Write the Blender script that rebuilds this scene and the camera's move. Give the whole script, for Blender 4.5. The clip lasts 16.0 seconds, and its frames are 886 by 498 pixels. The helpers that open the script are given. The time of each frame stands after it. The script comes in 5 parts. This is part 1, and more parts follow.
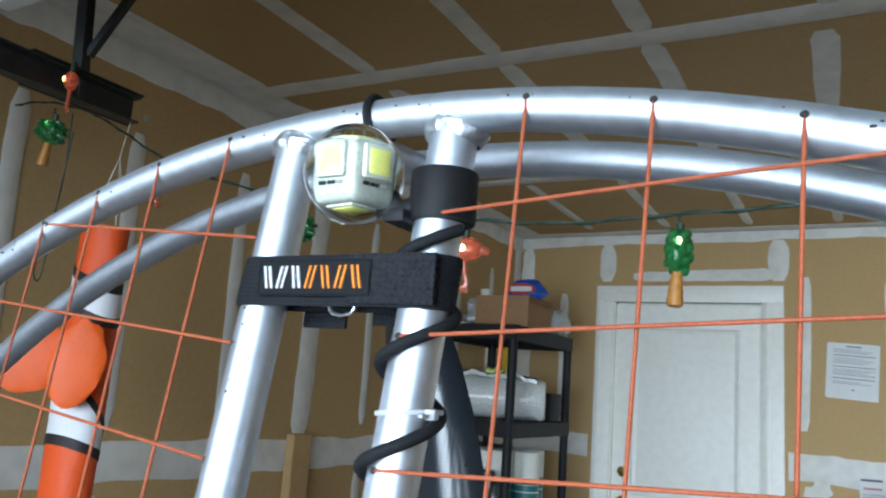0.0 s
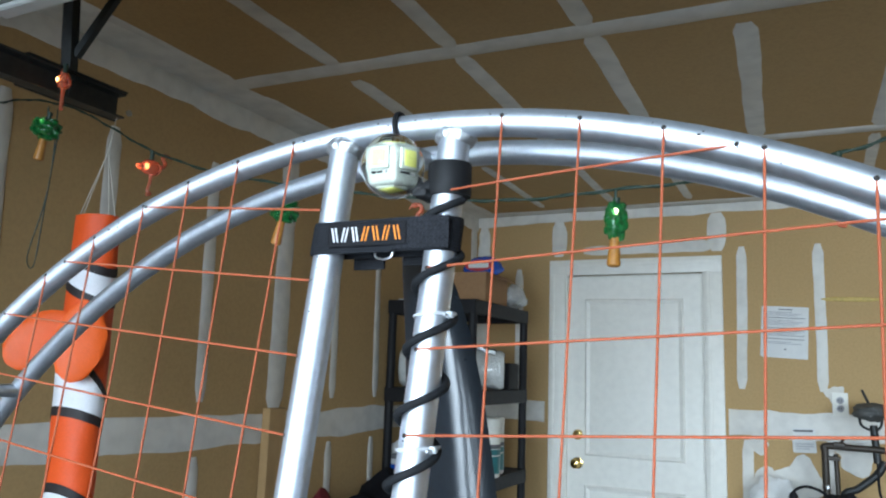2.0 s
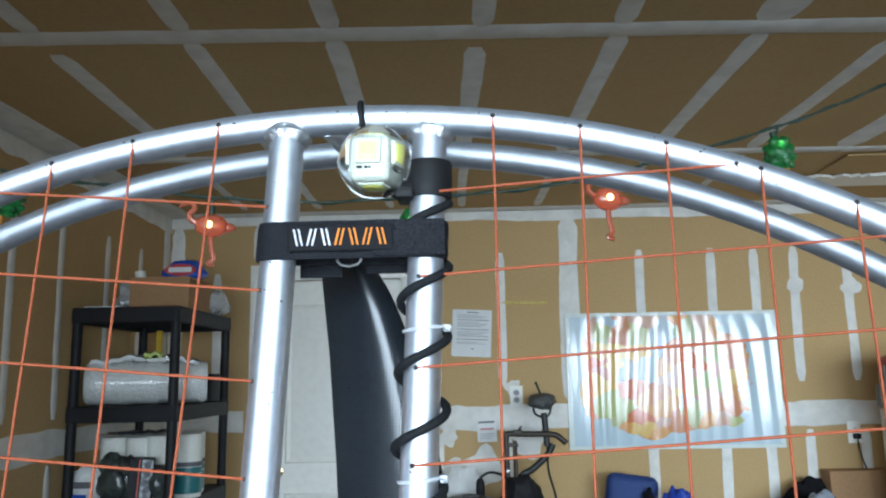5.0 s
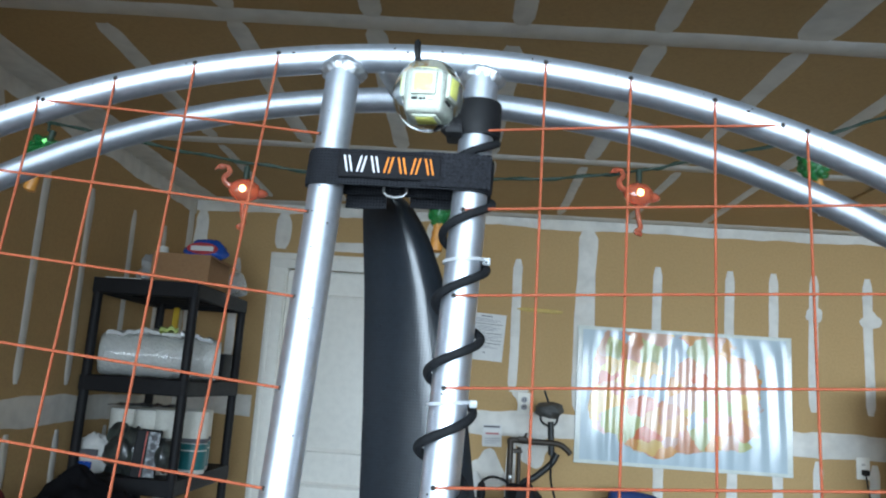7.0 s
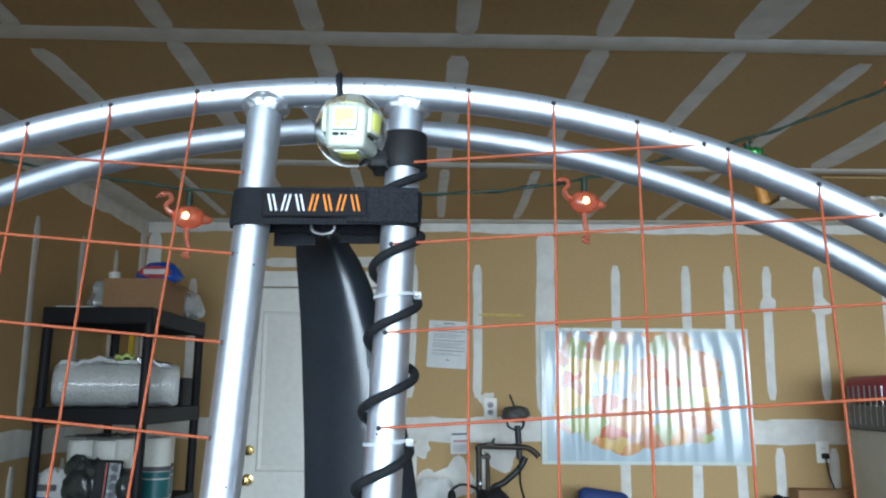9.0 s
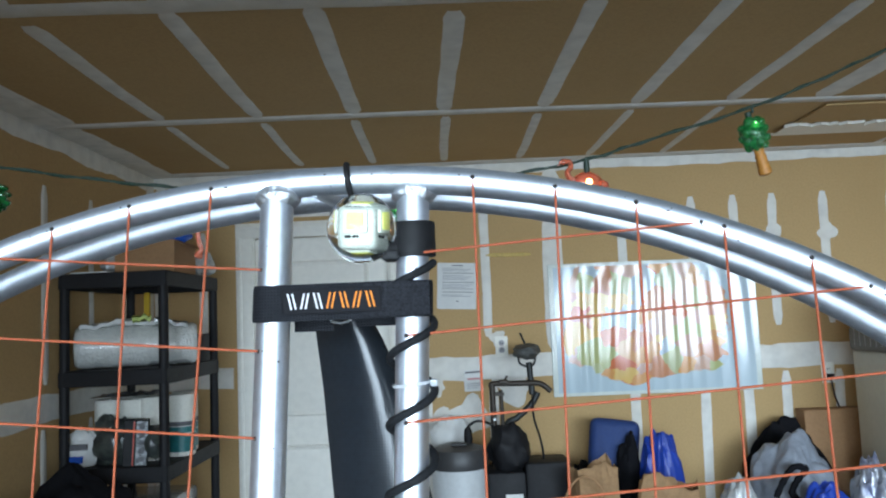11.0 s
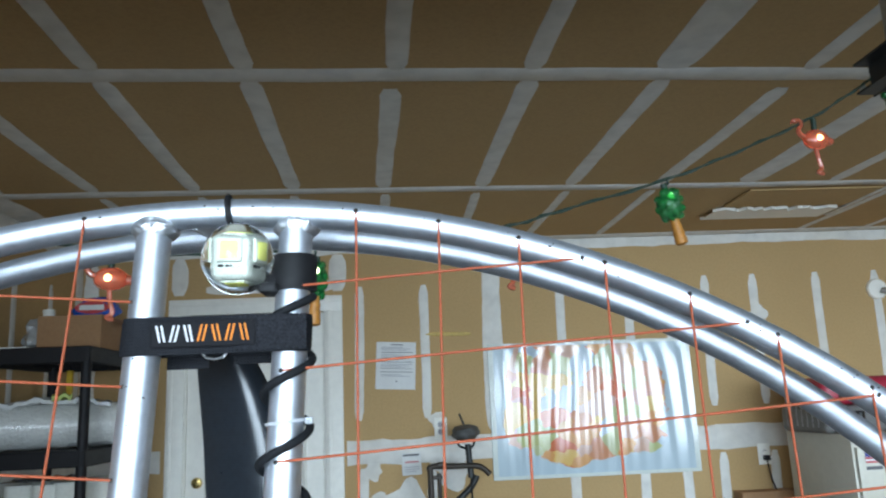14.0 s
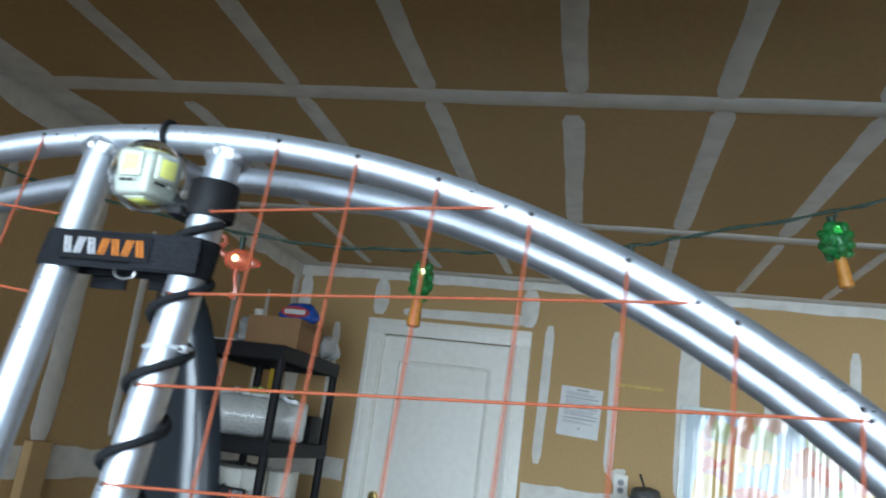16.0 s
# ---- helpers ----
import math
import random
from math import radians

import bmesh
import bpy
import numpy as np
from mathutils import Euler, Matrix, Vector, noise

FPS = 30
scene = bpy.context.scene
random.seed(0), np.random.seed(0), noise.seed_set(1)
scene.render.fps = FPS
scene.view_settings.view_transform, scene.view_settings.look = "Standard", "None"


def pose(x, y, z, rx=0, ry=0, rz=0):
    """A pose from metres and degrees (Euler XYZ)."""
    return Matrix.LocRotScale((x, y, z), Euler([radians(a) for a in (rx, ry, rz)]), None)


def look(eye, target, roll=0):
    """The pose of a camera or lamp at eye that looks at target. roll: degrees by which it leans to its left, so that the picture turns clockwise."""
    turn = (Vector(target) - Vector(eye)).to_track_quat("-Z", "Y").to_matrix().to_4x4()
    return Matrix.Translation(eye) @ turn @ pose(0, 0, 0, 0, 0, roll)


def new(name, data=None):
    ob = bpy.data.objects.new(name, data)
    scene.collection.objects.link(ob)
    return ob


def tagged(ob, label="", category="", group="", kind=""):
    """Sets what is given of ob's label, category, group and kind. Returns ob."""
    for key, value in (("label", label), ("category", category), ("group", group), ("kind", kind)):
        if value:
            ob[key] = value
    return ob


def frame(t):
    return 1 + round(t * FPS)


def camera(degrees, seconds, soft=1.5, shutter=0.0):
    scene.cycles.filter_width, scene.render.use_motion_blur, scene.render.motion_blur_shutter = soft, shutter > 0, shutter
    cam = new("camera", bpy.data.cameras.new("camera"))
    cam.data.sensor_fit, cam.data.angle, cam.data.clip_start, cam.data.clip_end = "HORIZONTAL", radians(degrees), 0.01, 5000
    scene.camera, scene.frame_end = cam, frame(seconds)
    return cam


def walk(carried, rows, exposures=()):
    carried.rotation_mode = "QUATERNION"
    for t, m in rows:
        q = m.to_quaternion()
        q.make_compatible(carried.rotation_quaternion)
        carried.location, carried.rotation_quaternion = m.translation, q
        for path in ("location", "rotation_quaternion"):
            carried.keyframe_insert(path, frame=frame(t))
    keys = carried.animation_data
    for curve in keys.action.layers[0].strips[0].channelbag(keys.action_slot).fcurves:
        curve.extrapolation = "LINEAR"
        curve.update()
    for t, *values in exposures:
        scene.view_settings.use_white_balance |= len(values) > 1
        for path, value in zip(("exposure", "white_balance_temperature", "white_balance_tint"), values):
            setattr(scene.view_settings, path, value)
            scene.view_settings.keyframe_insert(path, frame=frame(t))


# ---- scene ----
cam = camera(60.7, 16.0, soft=2.1, shutter=0.2)
PATH = [
    (0, (0.26, 0.579, 1.521), (-0.743, 2.273, 1.874), 4.3),
    (0.5, (0.237, 0.481, 1.517), (-0.537, 2.297, 1.843), 1.5),
    (1, (0.229, 0.418, 1.52), (-0.302, 2.325, 1.81), 0.5),
    (1.3, (0.252, 0.401, 1.510), (-0.254, 2.306, 1.853), 1.6),
    (1.5, (0.279, 0.398, 1.497), (-0.364, 2.256, 1.864), 2.4),
    (2, (0.318, 0.411, 1.475), (-0.578, 2.171, 1.79), 2.0),
    (2.5, (0.316, 0.403, 1.478), (-0.525, 2.186, 1.816), 0.2),
    (3, (0.193, 0.414, 1.484), (-0.288, 2.327, 1.816), -0.1),
    (3.5, (0.107, 0.422, 1.486), (-0.095, 2.388, 1.793), 0.2),
    (4, (0.097, 0.4, 1.489), (-0.006, 2.372, 1.809), -0.1),
    (4.2, (0.101, 0.391, 1.487), (0.012, 2.363, 1.809), -0.5),
    (6.3, (0.135, 0.425, 1.459), (0.096, 2.393, 1.815), -0.4),
    (6.5, (0.122, 0.42, 1.45), (0.08, 2.389, 1.796), 1.0),
    (7, (0.107, 0.399, 1.436), (-0.008, 2.364, 1.792), 3.9),
    (7.5, (0.114, 0.392, 1.432), (0.018, 2.358, 1.787), 4.4),
    (8, (0.121, 0.391, 1.44), (0.066, 2.352, 1.827), 2.4),
    (8.5, (0.121, 0.401, 1.437), (0.071, 2.361, 1.83), 1.5),
    (8.7, (0.125, 0.402, 1.441), (0.092, 2.363, 1.832), 1.1),
    (11, (0.124, 0.364, 1.549), (0.092, 2.356, 1.73), -2.4),
    (11.2, (0.123, 0.360, 1.547), (0.078, 2.342, 1.808), -2.1),
    (11.5, (0.121, 0.357, 1.536), (0.049, 2.327, 1.871), -1.8),
    (12, (0.129, 0.357, 1.51), (0.051, 2.312, 1.922), 0.2),
    (12.5, (0.14, 0.347, 1.511), (0.083, 2.303, 1.926), 1.1),
    (13, (0.129, 0.334, 1.508), (0.062, 2.287, 1.936), 1.3),
    (13.5, (0.125, 0.344, 1.501), (0.074, 2.299, 1.919), 1.3),
    (14, (0.164, 0.375, 1.517), (0.279, 2.332, 1.912), -2.4),
    (14.5, (0.166, 0.393, 1.5), (0.356, 2.345, 1.894), -3.6),
    (15, (0.159, 0.404, 1.484), (0.298, 2.355, 1.902), -1.1),
    (15.5, (0.181, 0.414, 1.482), (0.166, 2.365, 1.922), 1.8),
    (15.8, (0.263, 0.438, 1.480), (-0.097, 2.343, 1.969), 5.2),
    (16, (0.345, 0.459, 1.478), (-0.14, 2.337, 1.969), 7.5),
]
walk(cam, [(t, look(eye, target, roll)) for t, eye, target, roll in PATH],
     [(0, -0.03), (1.0, -0.1), (2.0, 0.02), (2.7, -0.08), (3.5, -0.12), (4.0, -0.22), (6.5, -0.12), (7.5, -0.3), (8.5, -0.24), (11.0, -0.22), (12.5, -0.12), (13.5, -0.16), (14.5, -0.34), (15.0, -0.36), (16.0, -0.2)])

# ---- world and light ----
world = bpy.data.worlds.new("sky")
scene.world = world
world.use_nodes = True
wn = world.node_tree
sky = wn.nodes.new("ShaderNodeTexSky")
sky.sky_type, sky.sun_disc = "NISHITA", False
sky.sun_elevation, sky.sun_rotation = radians(50), radians(20)
wn.links.new(sky.outputs[0], wn.nodes["Background"].inputs[0])
wn.nodes["Background"].inputs[1].default_value = 0.05

sun = new("sun", bpy.data.lights.new("sun", "SUN"))
sun.data.energy, sun.data.angle, sun.data.color = 2.0, radians(0.5), (1.0, 0.95, 0.88)
sun.matrix_world = look((0, 6, 9), (1.0, 0, 0))

X0, X1, Y0, Y1, ZC = -1.64, 4.6, -1.0, 4.745, 2.44
DOORS = ((-1.15, 1.0), (1.5, 4.15))
DOOR_TOP = 2.08
for a, b in DOORS:
    lamp = bpy.data.lights.new("daylight", "AREA")
    lamp.shape, lamp.size, lamp.size_y = "RECTANGLE", b - a - 0.04, 1.14
    lamp.energy, lamp.color, lamp.spread = (55.0 if a < 0 else 80.0) * (b - a) / 2.15, (0.68, 0.845, 1.0), radians(92)
    ob = new("daylight", lamp)
    ob.matrix_world = look(((a + b) / 2, Y0 - 0.06, 1.49), ((a + b) / 2, 3, 1.49 - 4 * math.tan(radians(17))))


# ---- materials ----
def mat(name, base, rough=0.6, metal=0.0, grain=(40, 0.15), stain=(2.5, 0.15), bump=(60, 0.1), dist=0.002, spec=0.5, tint=None, coat=0.0, per_object=0.0):
    m = bpy.data.materials.new(name)
    m.use_nodes = True
    nt = m.node_tree
    b = nt.nodes["Principled BSDF"]
    co = nt.nodes.new("ShaderNodeTexCoord").outputs["Object"]

    def noise_tex(scale, detail=4.0):
        n = nt.nodes.new("ShaderNodeTexNoise")
        n.inputs["Scale"].default_value, n.inputs["Detail"].default_value = scale, detail
        nt.links.new(co, n.inputs["Vector"])
        return n.outputs["Fac"]

    def mix(fac, c1, c2, lo, hi):
        r = nt.nodes.new("ShaderNodeMapRange")
        r.inputs[1].default_value, r.inputs[2].default_value = lo, hi
        nt.links.new(fac, r.inputs[0])
        x = nt.nodes.new("ShaderNodeMix")
        x.data_type = "RGBA"
        nt.links.new(r.outputs[0], x.inputs[0])
        for c, i in ((c1, 6), (c2, 7)):
            if isinstance(c, tuple):
                x.inputs[i].default_value = (*c, 1)
            else:
                nt.links.new(c, x.inputs[i])
        return x.outputs[2]

    dark = tuple(c * (1 - 2 * grain[1]) for c in base)
    col = mix(noise_tex(grain[0]), dark, base, 0.3, 0.6)
    other = tint or tuple(c * 0.55 for c in base)
    part_of = nt.nodes.new("ShaderNodeMath")
    part_of.operation = "MULTIPLY"
    r = nt.nodes.new("ShaderNodeMapRange")
    r.inputs[1].default_value, r.inputs[2].default_value = 0.45, 0.72
    nt.links.new(noise_tex(stain[0], 6.0), r.inputs[0])
    nt.links.new(r.outputs[0], part_of.inputs[0])
    part_of.inputs[1].default_value = min(1.0, stain[1] * 2)
    x = nt.nodes.new("ShaderNodeMix")
    x.data_type = "RGBA"
    nt.links.new(part_of.outputs[0], x.inputs[0])
    nt.links.new(col, x.inputs[6])
    x.inputs[7].default_value = (*other, 1)
    out = x.outputs[2]
    if per_object:
        h = nt.nodes.new("ShaderNodeHueSaturation")
        info = nt.nodes.new("ShaderNodeObjectInfo")
        r2 = nt.nodes.new("ShaderNodeMapRange")
        r2.inputs[3].default_value, r2.inputs[4].default_value = 1 - per_object, 1 + per_object
        nt.links.new(info.outputs["Random"], r2.inputs[0])
        nt.links.new(r2.outputs[0], h.inputs["Value"])
        nt.links.new(out, h.inputs["Color"])
        out = h.outputs[0]
    nt.links.new(out, b.inputs["Base Color"])
    rr = nt.nodes.new("ShaderNodeMapRange")
    rr.inputs[3].default_value, rr.inputs[4].default_value = max(0.02, rough * 0.8), min(1, rough * 1.2)
    nt.links.new(noise_tex(stain[0] * 6), rr.inputs[0])
    nt.links.new(rr.outputs[0], b.inputs["Roughness"])
    b.inputs["Metallic"].default_value = metal
    b.inputs["Specular IOR Level"].default_value = spec
    b.inputs["Coat Weight"].default_value = coat
    b.inputs["Coat Roughness"].default_value = 0.08
    if bump[1]:
        bp = nt.nodes.new("ShaderNodeBump")
        bp.inputs["Strength"].default_value, bp.inputs["Distance"].default_value = bump[1], dist
        nt.links.new(noise_tex(bump[0]), bp.inputs["Height"])
        nt.links.new(bp.outputs[0], b.inputs["Normal"])
    return m


def weave(m, scale, strength, dist=0.0004):
    """Adds a woven relief of crossing bands to a material."""
    nt = m.node_tree
    b = nt.nodes["Principled BSDF"]
    co = nt.nodes.new("ShaderNodeTexCoord").outputs["Object"]
    hs = []
    for axis in ("X", "Z"):
        w = nt.nodes.new("ShaderNodeTexWave")
        w.bands_direction = axis
        w.inputs["Scale"].default_value = scale
        w.inputs["Distortion"].default_value = 0.4
        nt.links.new(co, w.inputs["Vector"])
        hs.append(w.outputs["Fac"])
    mx = nt.nodes.new("ShaderNodeMath")
    mx.operation = "MULTIPLY"
    nt.links.new(hs[0], mx.inputs[0])
    nt.links.new(hs[1], mx.inputs[1])
    bp = nt.nodes.new("ShaderNodeBump")
    bp.inputs["Strength"].default_value, bp.inputs["Distance"].default_value = strength, dist
    nt.links.new(mx.outputs[0], bp.inputs["Height"])
    nt.links.new(bp.outputs[0], b.inputs["Normal"])
    return m


def clear(name, color, rough=0.03, ior=1.2, alpha_mix=0.0):
    m = bpy.data.materials.new(name)
    m.use_nodes = True
    b = m.node_tree.nodes["Principled BSDF"]
    b.inputs["Base Color"].default_value = (*color, 1)
    b.inputs["Transmission Weight"].default_value = 1.0
    b.inputs["Roughness"].default_value = rough
    b.inputs["IOR"].default_value = ior
    return m


def glow(name, color, strength):
    m = bpy.data.materials.new(name)
    m.use_nodes = True
    b = m.node_tree.nodes["Principled BSDF"]
    b.inputs["Base Color"].default_value = (*color, 1)
    b.inputs["Emission Color"].default_value = (*color, 1)
    b.inputs["Emission Strength"].default_value = strength
    return m


PAPER = mat("drywall_paper", (0.50, 0.335, 0.158), 0.85, grain=(90, 0.05), stain=(1.3, 0.16), tint=(0.40, 0.265, 0.12), bump=(300, 0.05), spec=0.2)
MUD = mat("joint_compound", (0.76, 0.74, 0.69), 0.8, grain=(14, 0.08), stain=(3.2, 0.16), tint=(0.62, 0.54, 0.41), bump=(70, 0.15), spec=0.25)
WHITE = mat("white_paint", (0.87, 0.85, 0.78), 0.45, grain=(25, 0.03), stain=(2.0, 0.07), tint=(0.64, 0.61, 0.54), bump=(150, 0.05))
CONCRETE = mat("concrete", (0.08, 0.075, 0.07), 0.75, grain=(60, 0.12), stain=(1.4, 0.3), bump=(90, 0.25))
ASPHALT = mat("drive_asphalt", (0.06, 0.06, 0.058), 0.85, grain=(50, 0.1), stain=(0.8, 0.2), bump=(80, 0.3))
ALU = mat("brushed_aluminium", (0.72, 0.77, 0.84), 0.47, 1.0, grain=(160, 0.05), stain=(30, 0.07), tint=(0.52, 0.55, 0.6), bump=(420, 0.06), dist=0.0006)
WELD = mat("aluminium_weld", (0.55, 0.57, 0.60), 0.48, 1.0, grain=(300, 0.12), stain=(120, 0.15), bump=(330, 0.5), dist=0.0012)
GALV = mat("galvanised_steel", (0.60, 0.62, 0.63), 0.42, 0.9, grain=(60, 0.12), stain=(15, 0.12), bump=(120, 0.1))
CHROME = mat("chrome", (0.85, 0.85, 0.85), 0.34, 1.0, grain=(50, 0.02), stain=(10, 0.03), bump=(100, 0.0))
BRASS = mat("brass", (0.72, 0.52, 0.2), 0.22, 1.0, grain=(60, 0.06), stain=(15, 0.1), bump=(100, 0.0))
BLACKSTEEL = mat("black_steel", (0.03, 0.033, 0.033), 0.5, 0.4, grain=(60, 0.15), stain=(14, 0.2), tint=(0.07, 0.065, 0.06), bump=(150, 0.15))
BLACKPLASTIC = mat("black_plastic", (0.010, 0.010, 0.012), 0.6, grain=(60, 0.1), stain=(8, 0.2), tint=(0.02, 0.02, 0.022), bump=(220, 0.15), spec=0.3)
RUBBER = mat("black_rubber", (0.010, 0.010, 0.011), 0.6, grain=(120, 0.15), stain=(40, 0.2), tint=(0.03, 0.03, 0.032), bump=(500, 0.15), dist=0.0004, spec=0.2)
WEBBING = weave(mat("black_webbing", (0.010, 0.011, 0.014), 0.75, grain=(900, 0.2), stain=(60, 0.15), tint=(0.019, 0.020, 0.025), bump=(700, 0.0), spec=0.2), 160.0, 0.9)
PATCH = mat("black_patch", (0.008, 0.008, 0.010), 0.75, grain=(900, 0.2), stain=(80, 0.12), tint=(0.013, 0.013, 0.016), bump=(1500, 0.4), dist=0.0003, spec=0.2)
THREAD_W = mat("white_thread", (0.75, 0.75, 0.77), 0.7, grain=(1500, 0.15), stain=(300, 0.1), bump=(2500, 0.6), dist=0.0003)
THREAD_O = mat("orange_thread", (0.82, 0.24, 0.015), 0.7, grain=(1500, 0.15), stain=(300, 0.1), bump=(2500, 0.6), dist=0.0003)
CORD = mat("orange_cord", (0.36, 0.072, 0.022), 0.7, grain=(700, 0.15), stain=(25, 0.2), tint=(0.42, 0.10, 0.036), bump=(1800, 0.6), dist=0.0003)
CABLE = mat("black_cable", (0.010, 0.011, 0.013), 0.7, grain=(500, 0.15), stain=(60, 0.1), bump=(1400, 0.9), dist=0.0006, spec=0.25)
NYLON = mat("clear_nylon", (0.45, 0.47, 0.49), 0.4, grain=(200, 0.04), stain=(40, 0.06), bump=(200, 0.0))
HOLE = mat("drilled_hole", (0.02, 0.016, 0.014), 0.8, grain=(200, 0.1), stain=(50, 0.1), bump=(100, 0.0))
CARBON = weave(mat("carbon_fibre", (0.011, 0.015, 0.020), 0.3, grain=(260, 0.15), stain=(25, 0.15), coat=0.25, tint=(0.02, 0.022, 0.026), bump=(100, 0.0), spec=0.45), 150.0, 0.17, 0.0003)
GLOSSBLACK = mat("gloss_black", (0.02, 0.02, 0.021), 0.22, grain=(60, 0.1), stain=(8, 0.1), bump=(60, 0.08), coat=0.4)


# ---- mesh helpers ----
class Geo:
    def __init__(self):
        self.v, self.f = [], []

    def add(self, vs, fs, m=None):
        n = len(self.v)
        self.v += [tuple(m @ Vector(p)) if m else tuple(p) for p in vs]
        self.f += [tuple(i + n for i in f) for f in fs]
        return self

    def box(self, lo, hi, m=None):
        (a, b, c), (d, e, g) = lo, hi
        vs = [(a, b, c), (d, b, c), (d, e, c), (a, e, c), (a, b, g), (d, b, g), (d, e, g), (a, e, g)]
        return self.add(vs, [(3, 2, 1, 0), (4, 5, 6, 7), (0, 1, 5, 4), (1, 2, 6, 5), (2, 3, 7, 6), (3, 0, 4, 7)], m)

    def rbox(self, lo, hi, bev=0.004, seg=2, m=None):
        bm = bmesh.new()
        bmesh.ops.create_cube(bm, size=1)
        lo, hi = Vector(lo), Vector(hi)
        for v in bm.verts:
            v.co = Vector([(lo[i] + hi[i]) / 2 + v.co[i] * (hi[i] - lo[i]) for i in range(3)])
        bmesh.ops.bevel(bm, geom=bm.edges[:], offset=bev, segments=seg, affect="EDGES", profile=0.5)
        bm.verts.index_update()
        self.add([v.co[:] for v in bm.verts], [[v.index for v in f.verts] for f in bm.faces], m)
        bm.free()
        return self

    def tube(self, pts, r, n=10, closed=False, cap=True, m=None):
        pts = [Vector(p) for p in pts]
        k = len(pts)
        rs = r if isinstance(r, (list, tuple)) else [r] * k
        tans = []
        for i in range(k):
            a, b = (pts[i - 1], pts[(i + 1) % k]) if closed else (pts[max(0, i - 1)], pts[min(k - 1, i + 1)])
            tans.append((b - a).normalized())
        ref = Vector((0, 1, 0)) if abs(tans[0].y) < 0.9 else Vector((1, 0, 0))
        u = (ref - tans[0] * ref.dot(tans[0])).normalized()
        vs, fs = [], []
        for i in range(k):
            u = (u - tans[i] * u.dot(tans[i])).normalized()
            w = tans[i].cross(u)
            for j in range(n):
                a = 2 * math.pi * j / n
                vs.append(pts[i] + (u * math.cos(a) + w * math.sin(a)) * rs[i])
        for i in range(k if closed else k - 1):
            for j in range(n):
                i2, j2 = (i + 1) % k, (j + 1) % n
                fs.append((i * n + j, i * n + j2, i2 * n + j2, i2 * n + j))
        if cap and not closed:
            fs += [tuple(range(n))[::-1], tuple((k - 1) * n + j for j in range(n))]
        return self.add(vs, fs, m)

    def ball(self, c, r, nu=16, nv=10, m=None, wob=0.0):
        rx, ry, rz = r if isinstance(r, (list, tuple)) else (r, r, r)
        vs, fs = [], []
        for i in range(nv + 1):
            t = math.pi * i / nv
            for j in range(nu):
                a = 2 * math.pi * j / nu
                d = Vector((math.sin(t) * math.cos(a), math.sin(t) * math.sin(a), math.cos(t)))
                k = 1 + (wob * noise.noise(d * 2.2 + Vector(c) * 7) if wob else 0)
                vs.append((c[0] + rx * d.x * k, c[1] + ry * d.y * k, c[2] + rz * d.z * k))
        for i in range(nv):
            for j in range(nu):
                fs.append((i * nu + j, (i + 1) * nu + j, (i + 1) * nu + (j + 1) % nu, i * nu + (j + 1) % nu))
        return self.add(vs, fs, m)

    def lathe(self, prof, n=20, m=None):
        k = len(prof)
        vs = [(r * math.cos(2 * math.pi * j / n), r * math.sin(2 * math.pi * j / n), z) for r, z in prof for j in range(n)]
        fs = [(i * n + j, i * n + (j + 1) % n, (i + 1) * n + (j + 1) % n, (i + 1) * n + j) for i in range(k - 1) for j in range(n)]
        fs += [tuple(range(n))[::-1], tuple((k - 1) * n + j for j in range(n))]
        return self.add(vs, fs, m)

    def plate(self, outline, y0, y1, m=None):
        """A flat plate in the x-z plane between two depths."""
        k = len(outline)
        vs = [(x, y0, z) for x, z in outline] + [(x, y1, z) for x, z in outline]
        fs = [tuple(range(k)), tuple(range(2 * k - 1, k - 1, -1))] + [(i, i + k, (i + 1) % k + k, (i + 1) % k) for i in range(k)]
        return self.add(vs, fs, m)

    def sheet(self, fn, nu, nv, thick=None):
        """A surface fn(u, v) over the unit square; thick: an offset vector that gives it a back."""
        n = (nu + 1) * (nv + 1)
        top = [Vector(fn(i / nu, j / nv)) for j in range(nv + 1) for i in range(nu + 1)]
        q = lambda i, j: j * (nu + 1) + i
        fs = [(q(i, j), q(i + 1, j), q(i + 1, j + 1), q(i, j + 1)) for j in range(nv) for i in range(nu)]
        if thick is not None:
            t = Vector(thick)
            rim = [q(i, 0) for i in range(nu)] + [q(nu, j) for j in range(nv)] + [q(i, nv) for i in range(nu, 0, -1)] + [q(0, j) for j in range(nv, 0, -1)]
            fs += [tuple(i + n for i in f[::-1]) for f in fs]
            fs += [(rim[(i + 1) % len(rim)], rim[i], rim[i] + n, rim[(i + 1) % len(rim)] + n) for i in range(len(rim))]
            top = top + [p + t for p in top]
        return self.add(top, fs)


def part(name, g, material, parent=None, label="", smooth=True, edge=40):
    me = bpy.data.meshes.new(name)
    me.from_pydata(g.v, [], g.f)
    me.validate()
    me.materials.append(material)
    if smooth:
        me.shade_smooth()
        me.set_sharp_from_angle(angle=radians(edge))
    ob = new(name, me)
    ob.parent = parent
    if label:
        ob["label"] = label
    return ob


def thing(name, label, category, group="", kind="", at=None):
    ob = tagged(new(name), label, category, group, kind)
    ob.empty_display_size = 0.05
    if at:
        ob.location = at
    return ob


def structure(name, g, material, label, category, smooth=False):
    return tagged(part(name, g, material, None, smooth=smooth), label, category, kind="structure")


